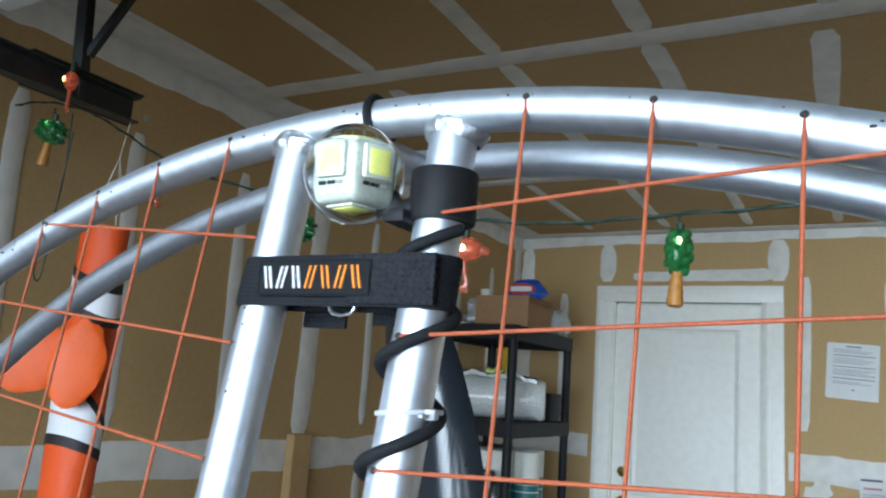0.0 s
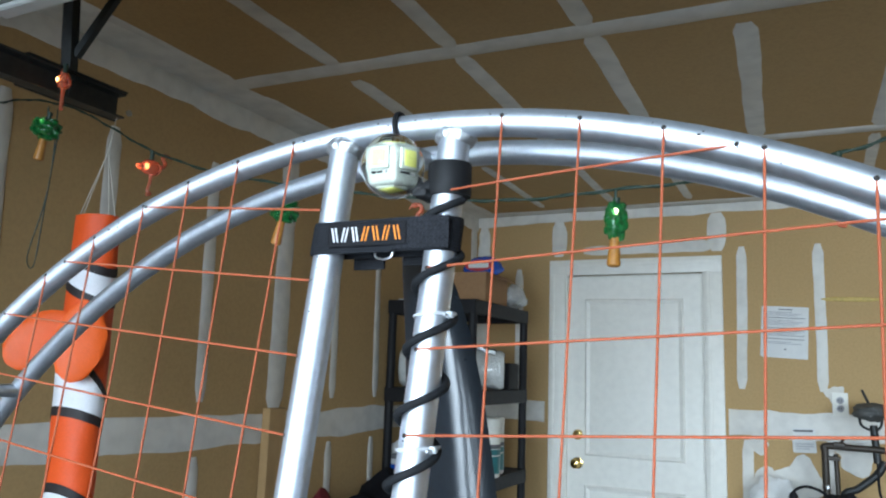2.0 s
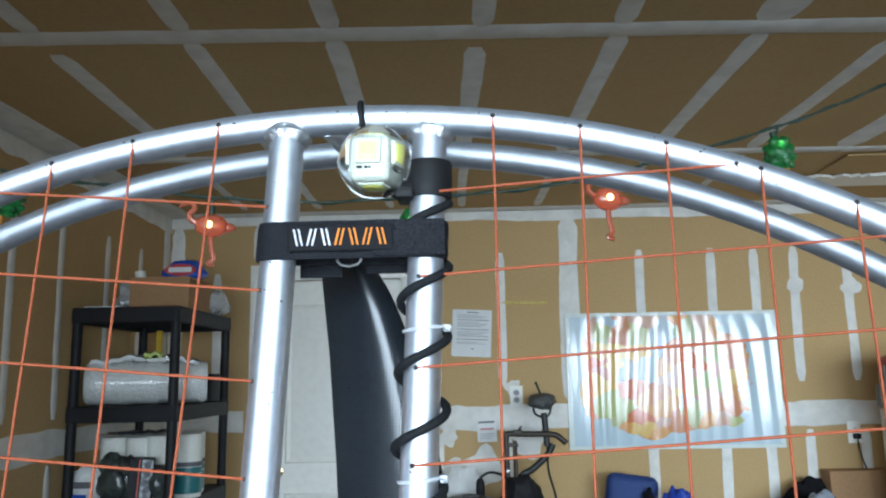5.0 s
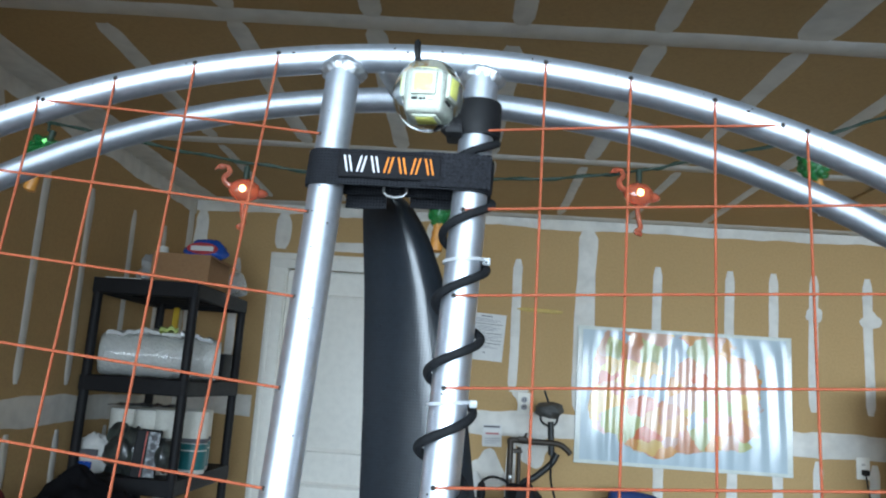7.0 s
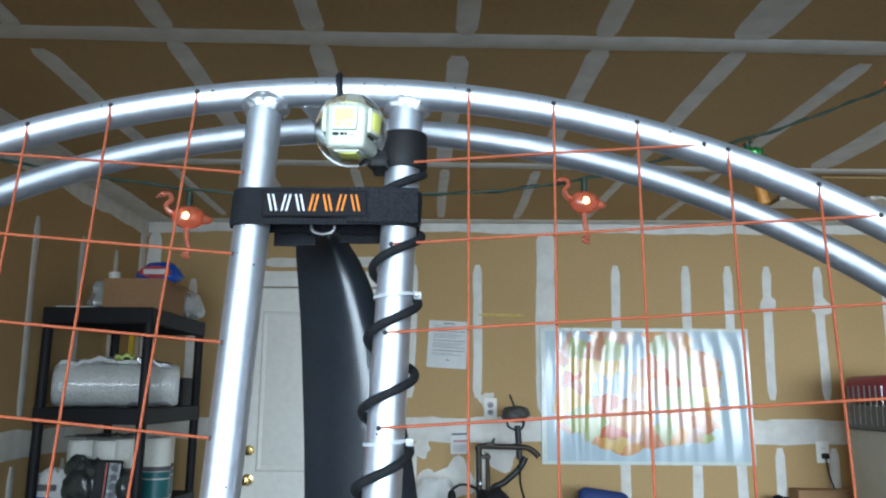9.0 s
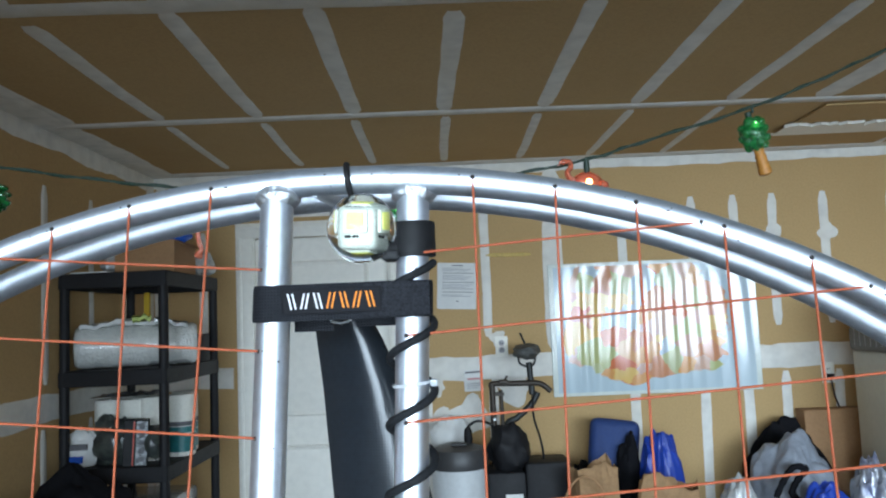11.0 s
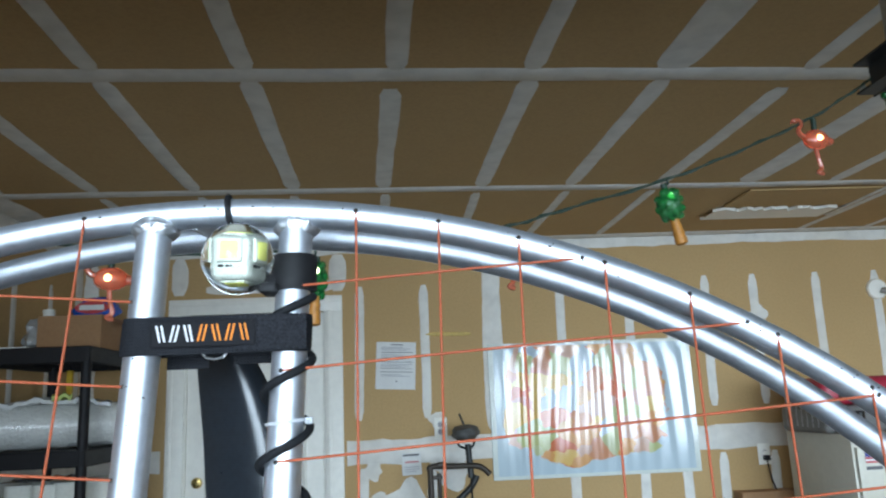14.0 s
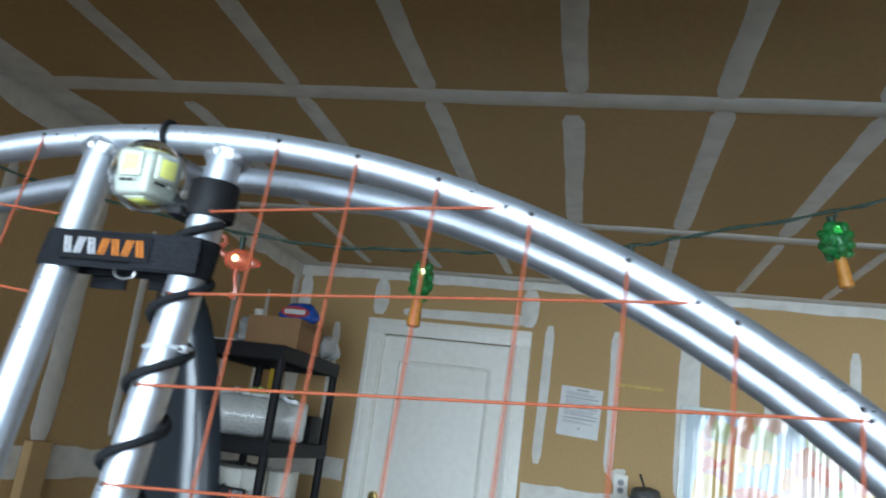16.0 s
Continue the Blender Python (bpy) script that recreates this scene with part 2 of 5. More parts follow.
def circle_pts(c, r, n, axis="z", a0=0.0, a1=2 * math.pi):
    out = []
    for i in range(n):
        a = a0 + (a1 - a0) * i / n
        p, q = r * math.cos(a), r * math.sin(a)
        out.append({"z": (c[0] + p, c[1] + q, c[2]), "y": (c[0] + p, c[1], c[2] + q), "x": (c[0], c[1] + p, c[2] + q)}[axis])
    return out


# ---- the garage ----
TH = 0.12
DX0, DX1, DZ = -1.06, -0.27, 2.06
floor = structure("floor", Geo().box((X0 - TH, Y0 - TH, -0.12), (X1 + TH, Y1 + TH, 0)), CONCRETE, "grey stained concrete garage floor", "floor")
ground = structure("ground", Geo().box((-60, -80, -0.3), (60, Y0 - TH, -0.03)), ASPHALT, "dark asphalt driveway outside the garage", "ground")
ceiling = structure("ceiling", Geo().box((X0 - TH, Y0 - TH, ZC), (X1 + TH, Y1 + TH, ZC + 0.12)), PAPER, "unpainted brown drywall ceiling with taped joints", "ceiling")
wall_left = structure("wall_left", Geo().box((X0 - TH, Y0, 0), (X0, Y1, ZC)), PAPER, "unpainted brown drywall side wall with taped joints", "wall")
wall_right = structure("wall_right", Geo().box((X1, Y0, 0), (X1 + TH, Y1, ZC)), PAPER, "unpainted brown drywall side wall", "wall")
wall_back = structure("wall_back", Geo().box((X0 - TH, Y1, 0), (DX0, Y1 + TH, ZC)).box((DX1, Y1, 0), (X1 + TH, Y1 + TH, ZC)).box((DX0, Y1, DZ), (DX1, Y1 + TH, ZC)),
                      PAPER, "unpainted tan drywall wall with pale taped joints", "wall")
g = Geo().box((X0 - TH, Y0 - TH, 0), (DOORS[0][0], Y0, ZC)).box((DOORS[0][1], Y0 - TH, 0), (DOORS[1][0], Y0, ZC)).box((DOORS[1][1], Y0 - TH, 0), (X1 + TH, Y0, ZC))
for a, b in DOORS:
    g.box((a, Y0 - TH, DOOR_TOP), (b, Y0, ZC))
wall_front = structure("wall_front", g, PAPER, "unpainted drywall front wall with two wide door openings", "wall")

# joint compound: strips with wandering edges, feathered at the sides
PLANES = {"back": lambda u, v, p: (u, Y1 - p, v), "left": lambda u, v, p: (X0 + p, u, v), "ceil": lambda u, v, p: (u, v, ZC - p)}
strip_no = [0]


def strip(g, plane, a, b, w, rough=0.12, round_ends=True, proud=0.002):
    fn = PLANES[plane]
    strip_no[0] += 1
    k = strip_no[0]
    p = proud + (k % 9) * 0.00022
    a, b = Vector(a), Vector(b)
    d = b - a
    n = max(6, int(d.length / 0.05))
    side = Vector((-d.y, d.x)).normalized()
    rows = []
    for i in range(n + 1):
        t = i / n
        c = a + d * t + side * 0.012 * noise.noise((t * d.length * 1.5, k * 3.1, 0.5))
        end = min(t, 1 - t) * d.length
        taper = min(1.0, 0.55 + end / (w * 0.5) * 0.45) if round_ends else 1.0
        ws = [w / 2 * taper * (1 + rough * noise.noise((t * d.length * 5, k * 7.7 + s * 3, 1.3)) + 0.6 * rough * noise.noise((t * d.length * 17, k * 5.1 + s * 3, 4.3))) for s in (0, 1)]
        rows.append([c + side * ws[0], c + side * (ws[0] - 0.006), c - side * (ws[1] - 0.006), c - side * ws[1]])
    vs, fs = [], []
    for r in rows:
        for j, q in enumerate(r):
            vs.append(fn(q.x, q.y, p if j in (1, 2) else 0.0003))
    for i in range(n):
        for j in range(3):
            fs.append((i * 4 + j, i * 4 + j + 1, i * 4 + j + 5, i * 4 + j + 4))
    g.add(vs, fs)
    return g


def tape(plane, a, b, w, parent, **kw):
    return part("joint_tape", strip(Geo(), plane, a, b, w, **kw), MUD, parent)


# ceiling joints: three seams across, short runs along the joists between them
g = Geo()
SKEW = 0.033  # the boards lie slightly askew to the back wall


def ceil_at(x, y):
    return (x - SKEW * (y - 2.405), y + SKEW * (x - 0.17))


for y, w in ((0.02, 0.07), (1.2, 0.07), (2.403, 0.085), (3.60, 0.075)):
    strip(g, "ceil", (X0, y + SKEW * (X0 - 0.17)), (X1, y + SKEW * (X1 - 0.17)), w, round_ends=False, proud=0.0035)
strip(g, "ceil", (X0, 4.70), (X1, 4.70), 0.11, round_ends=False, proud=0.003, rough=0.2)
strip(g, "ceil", (X0 + 0.07, Y0), (X0 + 0.07, Y1), 0.15, round_ends=False, proud=0.003, rough=0.2)
strip(g, "ceil", (-1.49, 1.35), (-1.49, 2.32), 0.05)
strip(g, "ceil", (-1.49, 2.47), (-1.49, 3.5), 0.05)
JOISTS = (-1.08, -0.665, -0.25, 0.17, 0.565, 0.97, 1.39, 1.80, 2.2, 2.61, 3.02, 3.43, 3.83)
for i, x in enumerate(JOISTS):
    wide = 0.13 if i in (5, 7) else 0.062
    strip(g, "ceil", ceil_at(x, -0.9), ceil_at(x, 0.0), wide)
    strip(g, "ceil", ceil_at(x + 0.01, 0.06), ceil_at(x, 1.15), wide)
    strip(g, "ceil", ceil_at(x, 1.25), ceil_at(x, 2.38), wide if i == 5 else 0.062)
    x2 = x - (0.025 if i == 3 else 0.0)
    strip(g, "ceil", ceil_at(x2, 2.50 if i % 3 == 0 or i == 6 else 2.43), ceil_at(x2, 3.56), 0.12 if i == 7 else 0.066)
    if not 1.75 < x2 < 2.6:
        strip(g, "ceil", ceil_at(x2, 3.66), ceil_at(x2 + 0.01, 4.60), 0.045)
part("ceiling_joint_tape", g, MUD, ceiling)

# side wall joints
tape("left", (-0.9, 1.235), (4.7, 1.235), 0.115, wall_left, round_ends=False, proud=0.0035, rough=0.2)
tape("left", (Y0, 2.405), (Y1, 2.405), 0.10, wall_left, round_ends=False, proud=0.003, rough=0.3)
for y, w in ((0.35, 0.05), (0.78, 0.05), (1.19, 0.05), (1.62, 0.055), (1.98, 0.055), (2.42, 0.055), (3.215, 0.05), (3.57, 0.05), (3.98, 0.05), (4.35, 0.05)):
    tape("left", (y, 2.19), (y + 0.01, 1.335), w, wall_left)
    tape("left", (y, 1.15), (y + 0.01, 0.25), w, wall_left)
tape("left", (2.84, 2.37), (2.84, 1.29), 0.10, wall_left, rough=0.2)
tape("left", (2.84, 1.16), (2.84, 0.1), 0.10, wall_left, rough=0.2)
tape("left", (4.69, 2.38), (4.69, 0.05), 0.09, wall_left, rough=0.25)

# back wall joints
tape("back", (-0.16, 1.255), (4.1, 1.27), 0.135, wall_back, round_ends=False, proud=0.0035, rough=0.2)
tape("back", (X0, 1.25), (-1.18, 1.25), 0.12, wall_back, round_ends=False, proud=0.0035, rough=0.2)
tape("back", (X0, 2.415), (X1, 2.415), 0.065, wall_back, round_ends=False, proud=0.003, rough=0.3)
tape("back", (-1.60, 2.38), (-1.60, 0.05), 0.08, wall_back, rough=0.25)
for x in (-0.08, 0.30, 1.10, 1.50, 1.745, 1.965, 2.262, 2.65, 3.02, 3.4, 3.78):
    tape("back", (x, 2.19), (x - 0.008, 1.43), 0.052, wall_back)
    tape("back", (x + 0.01, 1.17), (x, 0.3), 0.055, wall_back)
tape("back", (0.69, 2.385), (0.69, 1.33), 0.11, wall_back, rough=0.15)
tape("back", (-1.10, 2.385), (-1.10, 2.17), 0.09, wall_back, rough=0.2)
tape("back", (-0.20, 2.385), (-0.20, 2.17), 0.09, wall_back, rough=0.2)
tape("back", (-1.35, 2.1), (-1.35, 1.35), 0.05, wall_back)
tape("back", (-0.95, 2.20), (-0.22, 2.20), 0.06, wall_back, rough=0.3)
for c, r in (((0.16, 0.98), 0.13), ((0.02, 0.93), 0.09), ((0.42, 1.15), 0.10), ((-0.02, 1.16), 0.05), ((1.97, 1.97), 0.045), ((2.27, 1.95), 0.05), ((0.35, 1.42), 0.045), ((2.55, 1.30), 0.06)):
    strip_no[0] += 1
    k = strip_no[0]
    p = 0.0042 + (k % 5) * 0.0003
    vs = [PLANES["back"](c[0], c[1], p)]
    for j in range(28):
        a = 2 * math.pi * j / 28
        q = r * (1 + 0.55 * noise.noise((math.cos(a) * 1.3, math.sin(a) * 1.3, k * 2.7)))
        vs.append(PLANES["back"](c[0] + q * math.cos(a), c[1] + q * math.sin(a), p - 0.0008))
    part("joint_patch", Geo().add(vs, [(0, 1 + j, 1 + (j + 1) % 28) for j in range(28)]), MUD, wall_back)
YTAPE = mat("yellow_tape", (0.62, 0.45, 0.14), 0.6, grain=(60, 0.1), stain=(12, 0.1))
part("paper_tape", strip(Geo(), "back", (0.30, 1.905), (0.56, 1.902), 0.022, proud=0.006), YTAPE, wall_back, "strip of yellowed masking tape")

# ---- the paramotor cage ----
CX, CZ, R = 0.0494, 0.9678, 0.6738
TOPZ = CZ + R
HR, UR = 0.0093, 0.0107


def cage(x, z, d=0.0):
    """A point of the cage's plane, which leans towards the camera at its foot; d: metres behind it."""
    return Vector((x, 0.855 - 0.027 * (x - 0.05) - 0.07 * (TOPZ - z) + d, z))


def hoop_z(x):
    return CZ + math.sqrt(max(0.0, R * R - (x - CX) ** 2))


GAP = 0.072
cage_ob = thing("paramotor_cage", "welded aluminium paramotor cage with orange cord netting", "paramotor cage")
front = part("front_hoop", Geo().tube([cage(CX + R * math.cos(a), CZ + R * math.sin(a)) for a in [2 * math.pi * i / 160 for i in range(160)]], HR, 20, closed=True), ALU, cage_ob)
rear = part("rear_hoop", Geo().tube([cage(CX + R * math.cos(a), CZ + R * math.sin(a), GAP) for a in [2 * math.pi * i / 160 for i in range(160)]], HR, 20, closed=True), ALU, cage_ob)
UPRIGHTS = ((0.0086, -0.0240), (0.0983, -0.0350))


def upright_at(i, z, d=0.0):
    x, lean = UPRIGHTS[i]
    return Vector((x + lean * (TOPZ - z), 0.8572 - 0.130 * (TOPZ - z) + d, z))


for i in (0, 1):
    foot = upright_at(i, 0.0)
    up = part("upright", Geo().tube([upright_at(i, z) for z in (0.0, 0.3, 0.6, 0.9, 1.2, 1.4, 1.5, 1.6, hoop_z(UPRIGHTS[i][0]) - 0.004)], UR, 24), ALU, cage_ob)
    # the weld: a lumpy collar where the upright meets the hoop
    g = Geo()
    top = upright_at(i, hoop_z(UPRIGHTS[i][0]))
    rng = random.Random(5 + i)
    n, k = 48, 10
    vs, fs = [], []
    for a in range(n):
        ang = 2 * math.pi * a / n
        sx, sy = math.cos(ang), math.sin(ang)
        for j in range(k):
            t = j / (k - 1)
            flare = 1.0 + 0.36 * math.sin(min(1.0, t * 1.7) * math.pi / 2) * (0.35 + 0.65 * abs(sx)) - 0.5 * max(0.0, t - 0.55) ** 1.5
            ripple = 1 + 0.03 * math.sin(ang * 13 + i) * math.sin(t * math.pi) + 0.07 * noise.noise((sx * 3, sy * 3, t * 3 + i))
            z = -0.0150 + 0.0140 * t * (1 - 0.42 * abs(sx) ** 2.5)
            vs.append(top + Vector((UR * flare * ripple * sx, UR * flare * ripple * sy, z)))
    for a in range(n):
        for j in range(k - 1):
            fs.append((a * k + j, ((a + 1) % n) * k + j, ((a + 1) % n) * k + j + 1, a * k + j + 1))
    g.add(vs, fs)
    part("weld_bead", g, WELD, up, "bright rippled weld bead")
    g = Geo().ball(top + Vector((0, -0.0012, -0.0072)), (0.0150, 0.0112, 0.0082), 44, 28, wob=0.16)
    part("weld_saddle", g, WELD, up, "bright rippled weld bead")

# braces between the two hoops, and the crossbar that carries the shaft
for ang, slant in ((91, 0.004), (135.3, 0.0), (180, 0.0), (215, 0.0), (255, 0.0), (300, 0.0), (345, 0.0)):
    a = radians(ang)
    x, z = CX + R * math.cos(a), CZ + R * math.sin(a)
    br = part("brace", Geo().tube([cage(x - slant, z - 0.003), cage(x + slant, z - 0.003, GAP)], 0.0068, 16), ALU, cage_ob)
part("crossbar", Geo().tube([upright_at(0, 0.97), upright_at(1, 0.97)], UR * 0.9, 14), ALU, cage_ob)
part("foot_bar", Geo().tube([upright_at(0, 0.012) + Vector((-0.25, 0, 0)), upright_at(1, 0.012) + Vector((0.25, 0, 0))], 0.012, 14), ALU, cage_ob)

# netting: cords through drilled holes
CR = 0.00082
holes = []


def cord(p, q, sag=0.0):
    n = 8
    pts = [p.lerp(q, i / n) + Vector((0, -0.0016 * math.sin(math.pi * i / n), -sag * math.sin(math.pi * i / n))) for i in range(n + 1)]
    return part("net_cord", Geo().tube(pts, CR, 7), CORD, cage_ob)


def hole(p, r=0.0015):
    g = Geo().lathe([(r, -0.0015), (r * 1.05, 0.0008), (r * 0.7, 0.0012)], 12, Matrix.Translation(p) @ pose(0, 0, 0, 90, 0, 0))
    part("cord_hole", g, HOLE, cage_ob)


VX = [-0.555, -0.51, -0.46, -0.41, -0.358, -0.300, -0.2425, -0.187, -0.138, -0.087, -0.033, 0.137, 0.189, 0.239, 0.292, 0.343, 0.394, 0.446, 0.50, 0.55, 0.60, 0.65]
for x in VX:
    z = hoop_z(x)
    rad = Vector((x - CX, 0, z - CZ)).normalized()
    top = cage(x, z) + Vector((0, -HR * 0.93, 0)) + rad * 0.001
    zb = CZ - math.sqrt(R * R - (x - CX) ** 2)
    drop = z - zb
    cord(top, top + Vector(((-0.058 if x == -0.033 else -0.003 if x == 0.137 else -0.02) * drop, -0.088 * drop, -drop)))
    hole(top + Vector((0, 0.0004, 0.0012)))
for side, slope, zs in ((1, 0.064, (1.590, 1.539, 1.487, 1.435, 1.383, 1.331, 1.279, 1.227)), (0, -0.088, (1.584, 1.533, 1.481, 1.429, 1.376, 1.323, 1.271, 1.217))):
    for z in zs:
        c = upright_at(side, z)
        start = c + Vector((-0.003 if side == 1 else -0.0062, -UR * (0.97 if side == 1 else 0.76), 0))
        x = start.x
        sgn = 1 if side else -1
        while abs(x - CX) < R and hoop_z(x) > z + slope * (x - start.x) and x < 2:
            x += sgn * 0.001
        zz = z + slope * (x - start.x)
        end = cage(x, zz) + Vector((0, -HR * 0.9, 0.0))
        cord(start, end)
        hole(start + Vector((0, 0.0004, 0)), 0.0014)
        hole(end)
# nicks and specks on the tubes
rng = random.Random(11)
g = Geo()
for i in range(44):
    x = rng.uniform(-0.28, 0.45)
    off = rng.uniform(-0.6, 0.5)
    z = hoop_z(x)
    rad = Vector((x - CX, 0, z - CZ)).normalized()
    p = cage(x, z) + rad * HR * math.sin(off) + Vector((0, -HR * math.cos(off), 0))
    s = rng.uniform(0.0003, 0.0007)
    g.ball(p, (s * rng.uniform(0.8, 2.2), 0.0002, s), 7, 5)
for i in (0, 1):
    for q in range(14):
        z = rng.uniform(1.36, 1.62)
        c = upright_at(i, z) + Vector((rng.uniform(-0.006, 0.006), 0, 0))
        c.y -= math.sqrt(UR ** 2 - (c.x - upright_at(i, z).x) ** 2)
        s = rng.uniform(0.0003, 0.0007)
        g.ball(c, (s * 1.6, 0.0002, s), 7, 5)
tagged(part("nicks", g, HOLE, cage_ob, "small dark nicks and specks"), kind="stuff")

# ---- propeller ----
prop = thing("propeller", "glossy black carbon fibre propeller standing upright", "propeller")


def along(z, table):
    for (z0, a), (z1, b) in zip(table, table[1:]):
        if z <= z1:
            return a + (b - a) * (z - z0) / (z1 - z0)
    return table[-1][1]


LEAD = ((1.0, 0.062), (1.2, 0.045), (1.35, 0.031), (1.42, 0.0275), (1.5, 0.0215), (1.55, 0.0158), (1.568, 0.0145), (1.574, 0.016))
TRAIL = ((1.0, 0.122), (1.25, 0.119), (1.35, 0.111), (1.407, 0.102), (1.458, 0.092), (1.50, 0.081), (1.52, 0.0735), (1.535, 0.0675), (1.547, 0.0615), (1.56, 0.053), (1.568, 0.045), (1.574, 0.034))


def blade(u, v):
    """u round the aerofoil section, v from the root to the tip."""
    z = 1.0 + 0.574 * (1 - (1 - v) ** 1.6)
    xl, xr = along(z, LEAD), along(z, TRAIL)
    root = max(0.0, 1 - (z - 1.0) / 0.12)
    xl, xr = xl + 0.018 * root, xr - 0.018 * root
    a = 2 * math.pi * u
    c = 0.5 - 0.5 * math.cos(a)
    th = 0.0028 + 0.004 * (1.574 - z) + 0.012 * root
    y = 0.936 - 0.020 * c + 0.11 * max(0.0, c - 0.62) ** 2 + th * math.sin(a) * 0.8
    return (xl + (xr - xl) * c, y - 0.02 * (TOPZ - z), z)


g = Geo().sheet(blade, 48, 60)
k = len(g.v)
g.f.append(tuple(range(60 * 49, 60 * 49 + 48)))
part("blade", g, CARBON, prop, edge=60)
part("hub", Geo().lathe([(0.02, -0.02), (0.055, -0.018), (0.055, 0.018), (0.02, 0.02)], 28, Matrix.Translation((0.088, 0.895, 0.985)) @ pose(0, 0, 0, 90, 0, 0)), BLACKSTEEL, prop)
part("shaft", Geo().tube([(0.088, 0.895, 0.985), (0.06, 0.805, 0.975)], 0.014, 14), ALU, prop)

# ---- on the cage ----
strap = thing("strap", "black woven hook-and-loop strap round two tubes", "strap")


def loop(z, off=0.0):
    """The way of the strap round both uprights."""
    a, b = upright_at(0, z), upright_at(1, z)
    r = UR + 0.0005 + off
    pts = []
    for i in range(13):
        t = math.pi / 2 + math.pi * i / 12
        pts.append(Vector((a.x + r * math.cos(t), a.y + r * math.sin(t), z)))
    for i in range(1, 12):
        pts.append(Vector((a.x, a.y - r, z)).lerp(Vector((b.x, b.y - r, z)), i / 12) + Vector((0, 0.0006 * math.sin(i * 1.3), 0)))
    for i in range(13):
        t = -math.pi / 2 + math.pi * i / 12
        pts.append(Vector((b.x + r * math.cos(t), b.y + r * math.sin(t), z)))
    for i in range(1, 12):
        pts.append(Vector((b.x, b.y + r, z)).lerp(Vector((a.x, a.y + r, z)), i / 12))
    return pts


def band(z0, z1, inner, thick, wob=0.0006):
    g = Geo()
    n = 8
    rows = []
    for j in range(n + 1):
        t = j / n
        edge = 0.0005 if j in (0, n) else 0.0
        rows.append([p + Vector((0, 0, 0)) for p in loop(z0 + (z1 - z0) * t, inner + thick - edge)])
    for j in range(n, -1, -1):
        rows.append(loop(z0 + (z1 - z0) * j / n, inner))
    k = len(rows[0])
    vs = [p + Vector((0, wob * noise.noise((p.x * 60, p.z * 50, 3)), wob * noise.noise((p.x * 45, 2, p.y * 30)))) for r in rows for p in r]
    m = len(rows)
    fs = [(i * k + j, i * k + (j + 1) % k, ((i + 1) % m) * k + (j + 1) % k, ((i + 1) % m) * k + j) for i in range(m) for j in range(k)]
    return g.add(vs, fs)


part("band", band(1.5505, 1.5735, 0.0, 0.0020), WEBBING, strap)
sy = upright_at(0, 1.562).y - UR - 0.0036


def sy_at(x):
    a, b = upright_at(0, 1.562), upright_at(1, 1.562)
    t = (x - a.x) / (b.x - a.x)
    return a.y + (b.y - a.y) * t - UR - 0.0038


LOOPSIDE = weave(mat("black_loop_webbing", (0.017, 0.018, 0.022), 0.85, grain=(700, 0.3), stain=(60, 0.2), tint=(0.028, 0.029, 0.034), bump=(700, 0.0), spec=0.2), 110.0, 1.0, 0.0006)
tail = Geo().sheet(lambda u, v: (0.066 + 0.041 * u, sy_at(0.066 + 0.041 * u) - 0.0016 + 0.0024 * max(0, u - 0.72) ** 2 * 8, 1.5515 + 0.021 * v), 12, 4, (0, 0.0018, 0))
part("strap_end", tail, LOOPSIDE, strap, "coarse loop side of the strap's folded end")
PX0, PX1, PZ0, PZ1 = 0.0155, 0.0775, 1.5545, 1.5705


def rounded(x0, x1, z0, z1, r, n=4):
    out = []
    for cx, cz, a0 in ((x1 - r, z0 + r, -90), (x1 - r, z1 - r, 0), (x0 + r, z1 - r, 90), (x0 + r, z0 + r, 180)):
        for i in range(n + 1):
            a = radians(a0 + 90 * i / n)
            out.append((cx + r * math.cos(a), cz + r * math.sin(a)))
    return out


ybase = sy_at(0.0475)
tilt = (sy_at(PX1) - sy_at(PX0)) / (PX1 - PX0)
shear = Matrix.Identity(4)
shear[1][0], shear[1][3] = tilt, -tilt * 0.0475
patch = part("patch", Geo().plate(rounded(PX0, PX1, PZ0, PZ1, 0.0012), ybase - 0.0022, ybase + 0.001, shear), PATCH, strap, "black embroidered patch with plain white and orange marks")
g = Geo()
g.tube([(x, ybase - 0.0022, z) for x, z in rounded(PX0 + 0.0007, PX1 - 0.0007, PZ0 + 0.0007, PZ1 - 0.0007, 0.001)], 0.0004, 6, closed=True, m=shear)
part("hem", g, PATCH, patch)
# the mark: plain pairs of slanted bars, white then orange
x = 0.0185
for i in range(7):
    z0, z1, w, t = 1.5578, 1.5676, 0.0068, 0.0011
    k = 0.0022 if i % 2 else -0.0022
    g = Geo()
    for q in (x + 0.0014, x + w - 0.0026):
        g.plate(((q - k / 2, z0), (q + t - k / 2, z0), (q + t + k / 2, z1), (q + k / 2, z1)), ybase - 0.0028, ybase - 0.0018, shear)
    part("bar", g, THREAD_W if i < 3 else THREAD_O, patch, smooth=False)
    x += w + 0.0013
ring_pts = [Vector((0.0415, 0, 0.006)), Vector((0.0415, 0, 0.001)), Vector((0.0435, 0, -0.0012)), Vector((0.0485, 0, -0.0022)), Vector((0.0535, 0, -0.0012)), Vector((0.0555, 0, 0.001)), Vector((0.0555, 0, 0.006))]
part("ring", Geo().tube([p + Vector((0, upright_at(0, 1.55).y + UR * 0.5, 1.5505)) for p in ring_pts], 0.00085, 8), CHROME, strap, "bent chrome wire ring")
